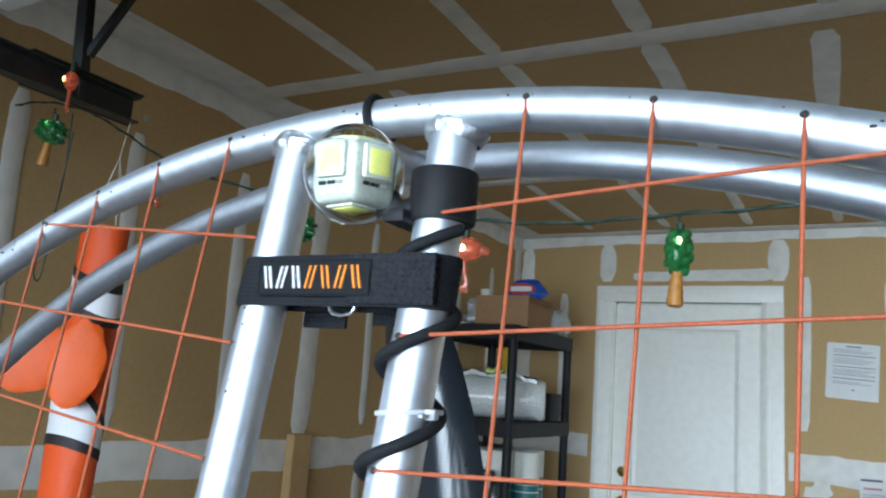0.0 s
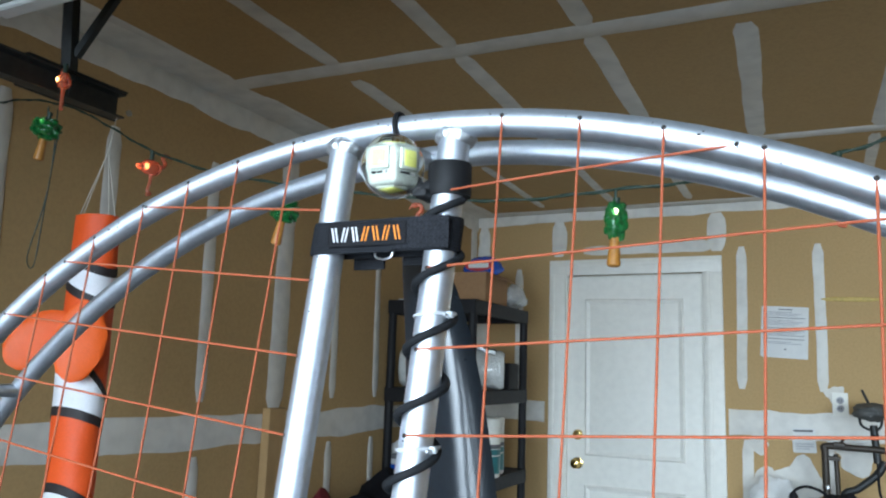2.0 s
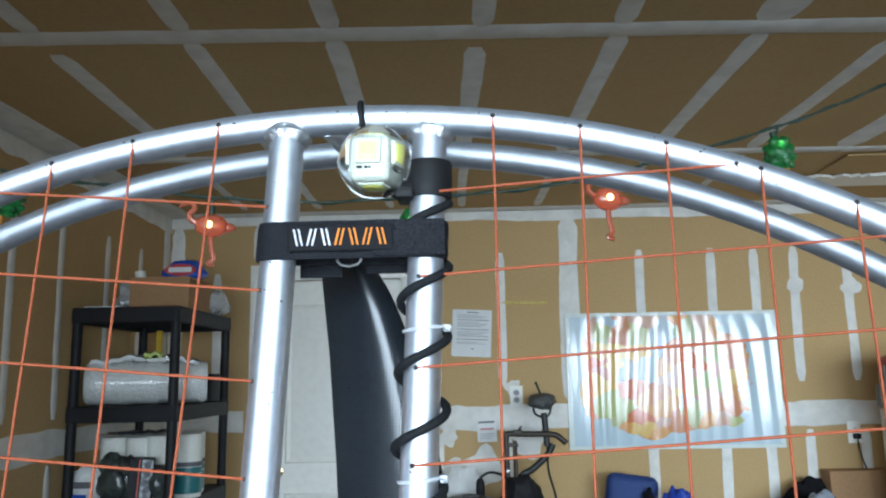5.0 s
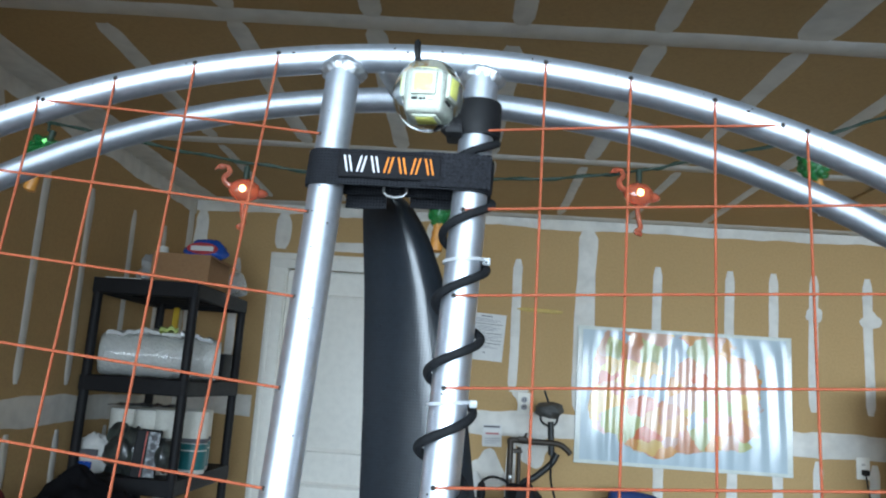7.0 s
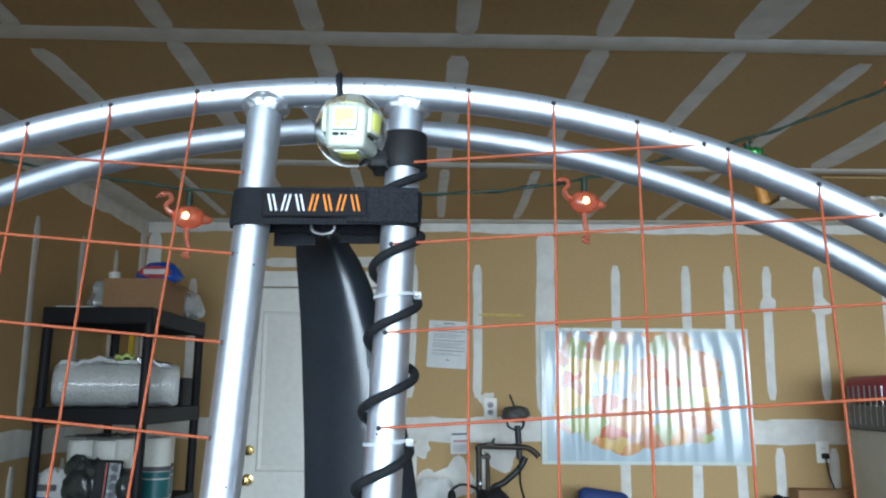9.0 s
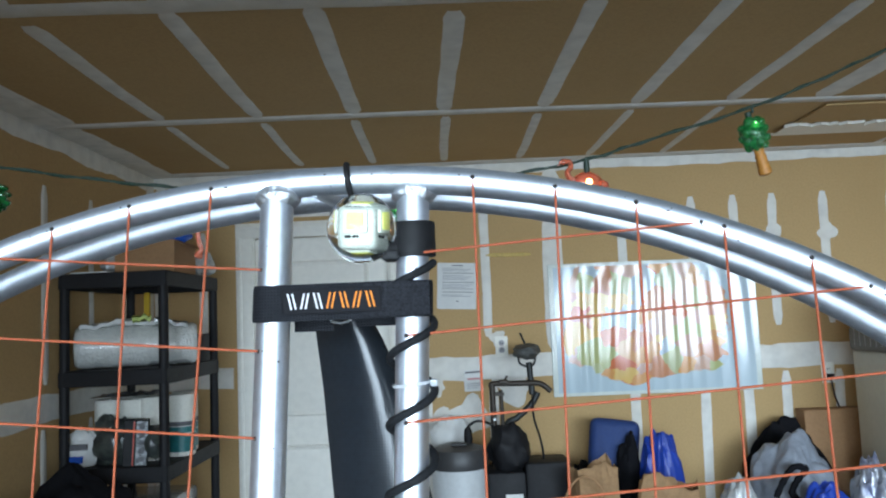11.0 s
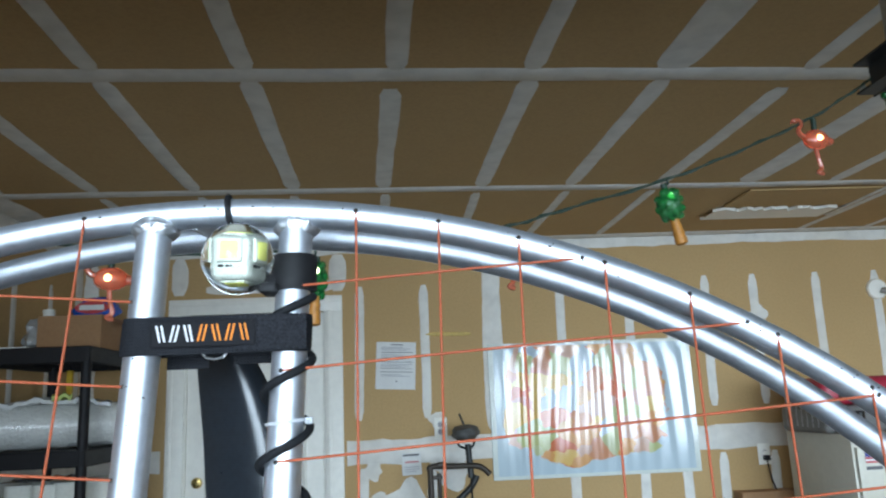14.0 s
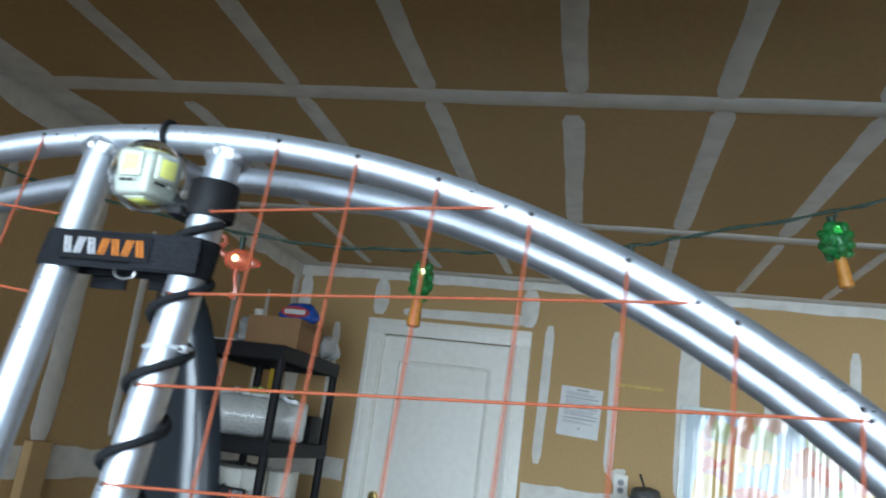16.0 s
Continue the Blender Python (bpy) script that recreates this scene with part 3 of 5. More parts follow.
g = Geo().sheet(lambda u, v: (0.016 + 0.026 * u, upright_at(0, 1.55).y + UR + 0.0075 + 0.001 * math.sin(u * 5), 1.5435 + 0.020 * v), 8, 4, (0, 0.0018, 0))
part("under_strap", g, WEBBING, strap)
g = Geo().sheet(lambda u, v: (0.057 + 0.035 * u, upright_at(0, 1.55).y + UR + 0.0075 + 0.001 * math.sin(u * 4), 1.5455 + 0.020 * v), 8, 4, (0, 0.0018, 0))
part("under_strap", g, WEBBING, strap)

# ball light on its rubber collar
ball = thing("ball_light", "clear ball light with yellow diode chips on a black rubber collar", "lamp")
BC = Vector((0.0670, 0.8270, 1.6060))
RESIN = clear("clear_resin", (0.93, 0.96, 0.90), 0.11, 1.17)
SILVER = mat("silver_board", (0.38, 0.40, 0.36), 0.35, 0.1, grain=(600, 0.12), stain=(150, 0.15), bump=(900, 0.3), dist=0.0004)
CHIPWHITE = mat("chip_white", (0.44, 0.46, 0.40), 0.6, grain=(600, 0.04), stain=(200, 0.05), bump=(500, 0.0), spec=0.15)
PHOSPHOR = mat("yellow_phosphor", (0.72, 0.71, 0.20), 0.7, grain=(900, 0.06), stain=(250, 0.08), bump=(500, 0.1), dist=0.0002, spec=0.1)
shell = []
for i in range(15):
    t = math.pi * i / 14
    k = 1 + 0.035 * math.cos(2 * t) ** 2
    shell.append((max(1e-4, 0.0208 * math.sin(t) ** 0.92 * k), -0.0217 * math.cos(t)))
globe = part("globe", Geo().lathe(shell, 36, Matrix.Translation(BC) @ pose(0, 0, 0, 6, -3, 0)), RESIN, ball)
globe.visible_shadow = False
M0 = Matrix.Translation(BC) @ pose(0, 0, 0, 5, 3, -9) @ Matrix.Scale(1.06, 4)
core = part("core", Geo().rbox((-0.0108, -0.0108, -0.0118), (0.0108, 0.0108, 0.0118), 0.0034, 3, M0), SILVER, ball, "silvery square core")
for rz, rx in ((0, 0), (90, 0), (-90, 0), (180, 0), (0, 90), (0, -90)):
    F = M0 @ pose(0, 0, 0, 0, 0, rz) @ pose(0, 0, 0, rx, 0, 0)
    up = 0.0034 if rx == 0 else 0.0
    chip = part("diode", Geo().rbox((-0.0068, -0.0128, -0.0060 + up), (0.0068, -0.0104, 0.0068 + up), 0.0010, 2, F), CHIPWHITE, ball, "white diode housing")
    part("phosphor", Geo().rbox((-0.0050, -0.0133, -0.0044 + up), (0.0050, -0.0120, 0.0052 + up), 0.0007, 2, F), PHOSPHOR, chip, "yellow phosphor square")
    for k, wd in ((-0.0046, 0.0016), (-0.0012, 0.0009), (0.0008, 0.0005), (0.0040, 0.0013)):
        part("resistor", Geo().rbox((k - wd, -0.0118, -0.0086 + up), (k + wd, -0.0104, -0.0072 + up), 0.0003, 1, F), BLACKPLASTIC if k < 0.003 else CHROME, ball)
c0 = upright_at(1, 1.60)
ring = []
prof = [(UR + 0.0002, -0.0115), (UR + 0.0036, -0.0112), (UR + 0.0040, -0.010), (UR + 0.0040, 0.010), (UR + 0.0036, 0.0112), (UR + 0.0002, 0.0115)]
part("collar", Geo().lathe(prof, 28, Matrix.Translation(c0)), RUBBER, ball, "black rubber collar")
part("arm", Geo().tube([c0 + Vector((-0.008, -0.004, -0.004)), c0 + Vector((-0.016, -0.008, -0.008)), BC + Vector((0.006, 0.012, -0.008))], 0.0062, 12), RUBBER, ball)
part("lug", Geo().rbox((0.078, 0.834, 1.5865), (0.0885, 0.858, 1.5925), 0.0015, 2), RUBBER, ball)

tie = tagged(part("cable_tie", Geo().tube([cage(0.0535, hoop_z(0.0535)) + Vector((0.0003 * i, (HR + 0.0012) * math.cos(2 * math.pi * i / 20), (HR + 0.0012) * math.sin(2 * math.pi * i / 20))) for i in range(20)], 0.0021, 8, closed=True), RUBBER),
             "black cable tie round an aluminium tube", "cable tie", "cable ties")

# cable wound down the tube
turns = []
for i in range(420):
    z = 1.5845 - i * 0.0012
    a = -math.pi / 2 - 2 * math.pi * (1.535 - z) / 0.041
    c = upright_at(1, z)
    bulge = 0.0016 + 0.0012 * max(0.0, math.sin(a * 0.5 + z * 40)) 
    r = UR + 0.0024 + bulge * 0.5
    turns.append(c + Vector((r * math.cos(a), r * math.sin(a), 0)))
wire = tagged(part("cable", Geo().tube(turns, 0.0026, 10), CABLE), "black sheathed cable wound down an aluminium tube", "cable")
for z in (1.509, 1.427):
    c = upright_at(1, z)
    zt = thing("zip_tie", "translucent white zip tie round a tube and cable", "cable tie", "cable ties")
    vs, fs = [], []
    n = 36
    rr = UR + 0.0008
    for j in range(n):
        a = 2 * math.pi * j / n
        out = rr + 0.0034 * max(0.0, math.cos(a - radians(20))) ** 6
        for dr, dz in ((0, -0.0010), (0.0007, -0.0009), (0.0007, 0.0009), (0, 0.0010)):
            vs.append(c + Vector(((out + dr) * math.cos(a), (out + dr) * math.sin(a), dz + 0.0012 * math.cos(a))))
    for j in range(n):
        for k in range(4):
            fs.append((j * 4 + k, j * 4 + (k + 1) % 4, ((j + 1) % n) * 4 + (k + 1) % 4, ((j + 1) % n) * 4 + k))
    part("band", Geo().add(vs, fs), NYLON, zt)
    part("head", Geo().rbox((0.0115, -0.0045, -0.0018), (0.0160, -0.0002, 0.0024), 0.0006, 1, Matrix.Translation(c)), NYLON, zt)
    part("tail", Geo().rbox((0.0125, -0.0058, -0.0008), (0.0142, -0.010, 0.0004), 0.0003, 1, Matrix.Translation(c)), NYLON, zt)

# ---- string of party lights ----
GREENWIRE = mat("green_wire", (0.012, 0.03, 0.018), 0.55, grain=(200, 0.1), stain=(20, 0.1), bump=(300, 0.2), dist=0.0006)
GREENGLASS = mat("green_plastic", (0.02, 0.30, 0.07), 0.22, grain=(120, 0.2), stain=(60, 0.25), tint=(0.01, 0.14, 0.03), bump=(160, 0.9), dist=0.003, coat=0.5)
TRUNK = mat("brown_plastic", (0.48, 0.20, 0.035), 0.45, grain=(120, 0.15), stain=(40, 0.2), bump=(120, 0.3))
PINK = mat("pink_plastic", (0.80, 0.22, 0.12), 0.2, grain=(100, 0.08), stain=(40, 0.15), tint=(0.68, 0.14, 0.07), bump=(90, 0.3), coat=0.5)
for mm, tr in ((GREENGLASS, 0.55), (PINK, 0.6)):
    mm.node_tree.nodes["Principled BSDF"].inputs["Transmission Weight"].default_value = tr
BULB_G = glow("lit_bulb_cool", (1.0, 0.95, 0.6), 9.0)
BULB_P = glow("lit_bulb_warm", (1.0, 0.55, 0.22), 8.0)
LIGHTS = (("flamingo", -1.137, 1.43, 2.058, 150), ("palm", -1.20, 1.445, 1.967, 8), ("flamingo", -1.04, 1.60, 1.900, 80), ("palm", -0.65, 1.60, 1.780, 9), ("flamingo", -0.292, 1.58, 1.722, 200),
          ("palm", 0.030, 1.57, 1.712, 2), ("flamingo", 0.343, 1.58, 1.750, 195), ("palm", 0.633, 1.62, 1.832, -8), ("flamingo", 0.927, 1.65, 1.950, 190), ("palm", 1.100, 1.66, 2.050, -6))
string = thing("string_lights", "dark green wire with lit flamingo and palm tree lights", "string lights")
way = [(-1.64, 1.60, 2.14), (-1.50, 1.60, 2.13), (-1.33, 1.60, 2.085), (-1.19, 1.60, 2.02), (-1.04, 1.60, 1.945), (-0.85, 1.60, 1.88), (-0.65, 1.60, 1.835), (-0.46, 1.59, 1.80), (-0.292, 1.58, 1.775), (-0.13, 1.58, 1.762),
       (0.03, 1.57, 1.765), (0.19, 1.575, 1.772), (0.343, 1.58, 1.795), (0.437, 1.59, 1.822), (0.633, 1.62, 1.880), (0.78, 1.63, 1.935), (0.927, 1.65, 2.00), (1.03, 1.655, 2.06), (1.10, 1.66, 2.10), (1.30, 1.68, 2.16), (1.7, 1.7, 2.2)]


def smooth(pts, n=6):
    pts = [Vector(p) for p in pts]
    out = []
    for i in range(len(pts) - 1):
        p0, p1, p2, p3 = pts[max(0, i - 1)], pts[i], pts[i + 1], pts[min(len(pts) - 1, i + 2)]
        for j in range(n):
            t = j / n
            out.append(0.5 * ((2 * p1) + (p2 - p0) * t + (2 * p0 - 5 * p1 + 4 * p2 - p3) * t * t + (3 * p1 - p0 - 3 * p2 + p3) * t ** 3))
    return out + [pts[-1]]


g = Geo()
line = smooth(way)
g.tube(line, 0.0021, 7)
part("wire", g, GREENWIRE, string)
part("twisted_wire", Geo().tube([p + Vector((0, 0.003 * math.sin(i * 1.1), 0.003 * math.cos(i * 1.1))) for i, p in enumerate(smooth(way, 9))], 0.0016, 6), GREENWIRE, string)
wire_z = lambda x: min(line, key=lambda p: abs(p.x - x)).z
for kind, x, y, z, turn in LIGHTS:
    top = max(wire_z(x), z + 0.045)
    M = Matrix.Translation((x, y, z)) @ pose(0, 0, 0, 0, 1.5 * turn if kind == "palm" else 0, 0)
    if kind == "palm":
        ob = part("palm_light", Geo().tube([Vector((0, 0, 0.040)), Vector((0, 0, 0.022))], 0.0055, 10, m=M), GREENWIRE, string, "green palm tree light with a brown trunk")
        g = Geo().ball((0, 0, 0.002), (0.0148, 0.0148, 0.029), 12, 8, wob=0.3)
        rng = random.Random(int(x * 1000))
        for q in range(22):
            a, h = 2.4 * q, -0.022 + 0.044 * q / 21
            rr = 0.0142 * math.sqrt(max(0.15, 1 - (h / 0.030) ** 2))
            g.ball((rr * math.cos(a), rr * math.sin(a), h + 0.002), (0.0062, 0.0062, rng.uniform(0.006, 0.0085)), 8, 6, wob=0.3)
        wide, tall = (1.65, 0.85) if x < -0.5 else (1.3, 1.0) if x > 0.5 else (1.0, 1.1)
        g.v = [tuple(M @ Vector((p[0] * wide, p[1] * wide, p[2] * tall))) for p in g.v]
        part("crown", g, GREENGLASS, ob)
        prof = [(0.006, 0.0)] + [(0.0068 + 0.0036 * (i / 8) + (0.0010 if i % 2 else 0), -0.006 * i) for i in range(9)] + [(0.006, -0.0505)]
        part("trunk", Geo().lathe([(r, zz - 0.020) for r, zz in prof], 14, M), TRUNK, ob)
        part("bulb", Geo().ball((0.002, -0.0135, 0.015), (0.004, 0.003, 0.005), 8, 6, m=M), BULB_G, ob)
    else:
        S = pose(0, 0, 0, 0, 0, turn)
        ob = part("flamingo_light", Geo().tube([Vector((0, 0, 0.046)), Vector((0, 0, 0.022))], 0.005, 10, m=M), GREENWIRE, string, "clear pink flamingo light")
        g = Geo().ball((0, 0, 0.006), (0.026, 0.015, 0.019), 16, 10)
        g.ball((-0.024, 0, 0.004), (0.014, 0.007, 0.008), 10, 7)
        g.v = [tuple(M @ S @ Vector(p)) for p in g.v]
        part("body", g, PINK, ob)
        neck = smooth([(0.018, 0, 0.010), (0.030, 0, 0.014), (0.034, 0, 0.024), (0.027, 0, 0.033), (0.031, 0, 0.042), (0.040, 0, 0.041)], 4)
        part("neck", Geo().tube([M @ S @ p for p in neck], [0.0055 - 0.002 * i / len(neck) for i in range(len(neck))], 9), PINK, ob)
        part("head", Geo().ball((0.040, 0, 0.041), (0.0065, 0.005, 0.005), 10, 7, m=M @ S).tube([M @ S @ Vector((0.044, 0, 0.041)), M @ S @ Vector((0.050, 0, 0.034))], [0.003, 0.001], 7), PINK, ob)
        leg = smooth([(0.002, 0, -0.008), (0.0, 0, -0.030), (-0.004, 0, -0.048), (0.004, 0, -0.055), (-0.006, 0, -0.058)], 4)
        part("leg", Geo().tube([M @ S @ p for p in leg], 0.0042, 8), PINK, ob)
        part("bulb", Geo().ball((0.0, -0.013, 0.006), (0.006, 0.005, 0.006), 10, 7, m=M), BULB_P, ob)
    part("stem", Geo().tube([(x, y, top), (x, y, z + 0.038)], 0.0022, 7), GREENWIRE, ob)

# ---- door tracks, raised doors ----
DOORSKIN = mat("door_skin", (0.62, 0.64, 0.63), 0.5, grain=(30, 0.04), stain=(1.5, 0.1), bump=(120, 0.1))
for i, (a, b) in enumerate(DOORS):
    dr = thing("garage_door", "pale sectional garage door raised flat under the ceiling", "garage door", "garage doors")
    for k in range(4):
        y0 = -0.84 + k * 0.535
        g = Geo().rbox((a + 0.02, y0, 2.15), (b - 0.02, y0 + 0.525, 2.19), 0.006, 2)
        part("door_section", g, DOORSKIN, dr)
        part("rib", Geo().rbox((a + 0.03, y0 + 0.48, 2.135), (b - 0.03, y0 + 0.515, 2.149), 0.004, 1), DOORSKIN, dr)
for i, (x, sgn, yend) in enumerate(((-1.20, 1, 1.62), (1.055, -1, 1.66))):
    tr = thing("door_track", "black steel door track hung from the ceiling on straps", "door track", "door tracks")
    prof = [(-0.004, 0.03), (0.030, 0.03), (0.030, 0.026), (0.0, 0.026), (0.0, -0.026), (0.030, -0.026), (0.030, -0.03), (-0.004, -0.03)]
    g = Geo().plate([(x + sgn * p, 2.075 + q) for p, q in (prof if sgn > 0 else prof[::-1])], -0.75, yend)
    part("rail", g, BLACKSTEEL, tr)
    m = Matrix.Translation((x - sgn * 0.012, yend - 0.09, 2.08))
    part("bracket", Geo().box((-0.004, -0.16, -0.035), (0.0, 0.10, 0.035), m).box((-0.004, -0.16, 0.031), (0.035, 0.10, 0.035), m), BLACKSTEEL, tr)
    hx = x - sgn * 0.016
    if i == 0:
        part("hanger", Geo().tube([(hx, yend - 0.12, 2.05), (hx, yend - 0.15, 2.44)], 0.020, 6), BLACKSTEEL, tr)
        part("hanger", Geo().tube([(hx + 0.01, yend - 0.12, 2.16), (hx + 0.16, yend - 0.06, 2.44)], 0.013, 6), BLACKSTEEL, tr)
    else:
        hanger = part("hanger", Geo().box((-0.022, -0.002, 0.0), (0.012, 0.002, 0.335), Matrix.Translation((hx + 0.06, yend - 0.02, 2.105))).box((-0.026, -0.002, 0.0), (-0.022, 0.03, 0.335), Matrix.Translation((hx + 0.06, yend - 0.02, 2.105))), GALV, tr, "perforated galvanised strap")
        for q in range(9):
            part("slot", Geo().lathe([(0.006, -0.001), (0.006, 0.001)], 10, Matrix.Translation((hx + 0.055, yend - 0.0232, 2.125 + q * 0.034)) @ pose(0, 0, 0, 90, 0, 0)), HOLE, hanger)
    for q in (0.02, 0.06, -0.05):
        part("bolt", Geo().lathe([(0.008, -0.004), (0.008, 0.0), (0.004, 0.004)], 8, Matrix.Translation((x - sgn * 0.018, yend - q, 2.08)) @ pose(0, 0, 0, 0, -90 * sgn, 0)), GALV, tr)

# ---- windsock fish ----
ORANGE = mat("orange_nylon", (0.78, 0.085, 0.008), 0.6, grain=(300, 0.05), stain=(12, 0.12), tint=(0.66, 0.065, 0.007), bump=(18, 0.35), dist=0.01)
SOCKWHITE = mat("white_nylon", (0.76, 0.76, 0.79), 0.6, grain=(300, 0.04), stain=(12, 0.08), bump=(18, 0.3), dist=0.008)
SOCKBLACK = mat("black_nylon", (0.018, 0.012, 0.012), 0.65, grain=(300, 0.1), stain=(12, 0.1), bump=(30, 0.2))
FIN = mat("bright_orange_nylon", (0.90, 0.12, 0.010), 0.55, grain=(300, 0.04), stain=(14, 0.1), bump=(22, 0.3), dist=0.008)
fish = thing("windsock", "orange and white striped fish windsock hanging on strings", "windsock")
FX, FYY = -1.197, 1.60


def fish_r(z):
    return along(z, ((0.95, 0.046), (1.10, 0.055), (1.20, 0.060), (1.40, 0.063), (1.55, 0.062), (1.68, 0.059), (1.76, 0.057), (1.80, 0.058)))


def sock(z0, z1, extra, low=(0.0, 0.0), high=(0.0, 0.0), n=40, k=10):
    """low, high: how far the two edges arch up at the front and slope sideways."""
    vs, fs = [], []
    for j in range(k + 1):
        for i in range(n):
            a = 2 * math.pi * i / n
            arch_by = low[0] + (high[0] - low[0]) * j / k
            slope_by = low[1] + (high[1] - low[1]) * j / k
            z = z0 + (z1 - z0) * j / k - arch_by * math.sin(a) + slope_by * math.cos(a)
            r = (fish_r(z) + extra) * (1 + 0.05 * noise.noise((math.cos(a) * 1.5, math.sin(a) * 1.5, z * 9)))
            vs.append((FX + r * math.cos(a), FYY + 0.75 * r * math.sin(a), z))
    for j in range(k):
        for i in range(n):
            fs.append((j * n + i, j * n + (i + 1) % n, (j + 1) * n + (i + 1) % n, (j + 1) * n + i))
    return Geo().add(vs, fs)


part("body", sock(0.95, 1.80, 0.0, k=48), ORANGE, fish)
for z0, z1, low, high in ((1.632, 1.682, (0.0, -0.028), (0.0, -0.024)), (1.345, 1.412, (0.020, 0.0), (0.058, -0.004)), (1.085, 1.150, (0.020, 0.0), (0.035, 0.0))):
    part("stripe", sock(z0, z1, 0.0015, low, high), SOCKWHITE, fish, "white stripe")
    part("edging", sock(z0 - 0.019, z0 + 0.002, 0.0022, low, low, k=3), SOCKBLACK, fish, "black edging")
    part("edging", sock(z1 - 0.002, z1 + 0.019, 0.0022, high, high, k=3), SOCKBLACK, fish, "black edging")
for fx, fy, fz, rot, wd, ht in ((-1.252, FYY - 0.070, 1.510, 50, 0.058, 0.084), (-1.135, FYY - 0.062, 1.508, 6, 0.052, 0.088)):
    Mf = Matrix.Translation((fx, fy, fz)) @ pose(0, 0, 0, 0, rot, 44)
    part("fin", Geo().ball((0, 0, 0), (wd, 0.009, ht), 22, 14, m=Mf, wob=0.12), FIN, fish, "rounded padded fin")
HEM = mat("white_string", (0.62, 0.58, 0.5), 0.8, grain=(300, 0.1), stain=(40, 0.1))
knot = Vector((FX + 0.01, FYY, 1.96))
for a in (200, 270, 340, 80):
    part("string", Geo().tube([(FX + 0.056 * math.cos(radians(a)), FYY + 0.042 * math.sin(radians(a)), 1.795), knot], 0.0009, 5), HEM, fish)
part("string", Geo().tube([knot, knot + Vector((0.004, 0.01, 0.09))], 0.0011, 5), HEM, fish)
loose = tagged(part("hanging_wire", Geo().tube(smooth([(-1.42, 1.62, 2.10), (-1.43, 1.63, 1.95), (-1.445, 1.63, 1.85), (-1.47, 1.62, 1.72), (-1.44, 1.62, 1.70), (-1.425, 1.62, 1.85), (-1.405, 1.62, 2.05)]), 0.0018, 6), GREENWIRE), "loose dark wire hanging in a loop", "wire")

# ---- the back wall ----
door = thing("door_1", "closed white two-panel door with brass knob and lock", "door", kind="structure")
yd = Y1 + 0.022
part("slab", Geo().rbox((DX0 + 0.012, yd, 0.012), (DX1 - 0.012, yd + 0.04, 2.046), 0.003, 1), WHITE, door)


def arch(x0, x1, z0, z1, rise, n=14):
    return [(x0, z0), (x1, z0)] + [(x1 - (x1 - x0) * i / n, z1 - rise + rise * math.sin(math.pi * i / n) ** 1.4) for i in range(n + 1)]


for z0, z1, rise in ((1.02, 1.915, 0.0), (0.18, 0.86, 0.0)):
    out = arch(-0.945, -0.385, z0, z1, rise)
    mid = arch(-0.915, -0.415, z0 + 0.03, z1 - 0.03, rise)
    inn = arch(-0.885, -0.445, z0 + 0.06, z1 - 0.06, rise)
    k = len(out)
    vs = [(x, yd - 0.0005, z) for x, z in out] + [(x, yd - 0.011, z) for x, z in arch(-0.935, -0.395, z0 + 0.01, z1 - 0.01, rise)] + [(x, yd - 0.0015, z) for x, z in mid] + [(x, yd - 0.008, z) for x, z in inn]
    fs = [(j * k + i, j * k + (i + 1) % k, (j + 1) * k + (i + 1) % k, (j + 1) * k + i) for j in range(3) for i in range(k)] + [tuple(range(3 * k, 4 * k))]
    part("panel", Geo().add(vs, fs), WHITE, door, edge=20)
kn = part("knob", Geo().lathe([(0.032, 0.0), (0.032, 0.006), (0.012, 0.01), (0.011, 0.035), (0.024, 0.042), (0.028, 0.055), (0.022, 0.068), (0.004, 0.072)], 20, Matrix.Translation((-0.985, yd, 0.975)) @ pose(0, 0, 0, 90, 0, 0)), BRASS, door, "polished brass knob")
part("lock", Geo().lathe([(0.030, 0.0), (0.030, 0.008), (0.024, 0.018), (0.006, 0.02)], 20, Matrix.Translation((-0.985, yd, 1.133)) @ pose(0, 0, 0, 90, 0, 0)), BRASS, door, "round brass lock plate")
for x0, x1 in ((DX0 - 0.095, DX0 + 0.004), (DX1 - 0.004, DX1 + 0.095)):
    part("casing", Geo().rbox((x0, Y1 - 0.018, 0), (x1, Y1 + 0.0, DZ - 0.004), 0.005, 2), WHITE, door)
    part("jamb", Geo().box((min(x1 - 0.016, DX0) if x0 < -0.6 else DX1 - 0.012, Y1, 0), (DX0 + 0.012 if x0 < -0.6 else DX1, Y1 + 0.11, DZ - 0.002)), WHITE, door)
    part("moulding", Geo().rbox((x0 + 0.012, Y1 - 0.025, 0), (x0 + 0.036, Y1 - 0.016, DZ), 0.004, 2), WHITE, door)
part("casing", Geo().rbox((DX0 - 0.095, Y1 - 0.019, DZ - 0.006), (DX1 + 0.095, Y1, DZ + 0.085), 0.005, 2), WHITE, door)
part("moulding", Geo().rbox((DX0 - 0.08, Y1 - 0.026, DZ + 0.045), (DX1 + 0.08, Y1 - 0.017, DZ + 0.068), 0.004, 2), WHITE, door)
part("backing", Geo().box((DX0, Y1 + 0.075, 0), (DX1, Y1 + TH, DZ)), WHITE, door)

# wall map under clear film
MW, MH = 1.183, 0.755


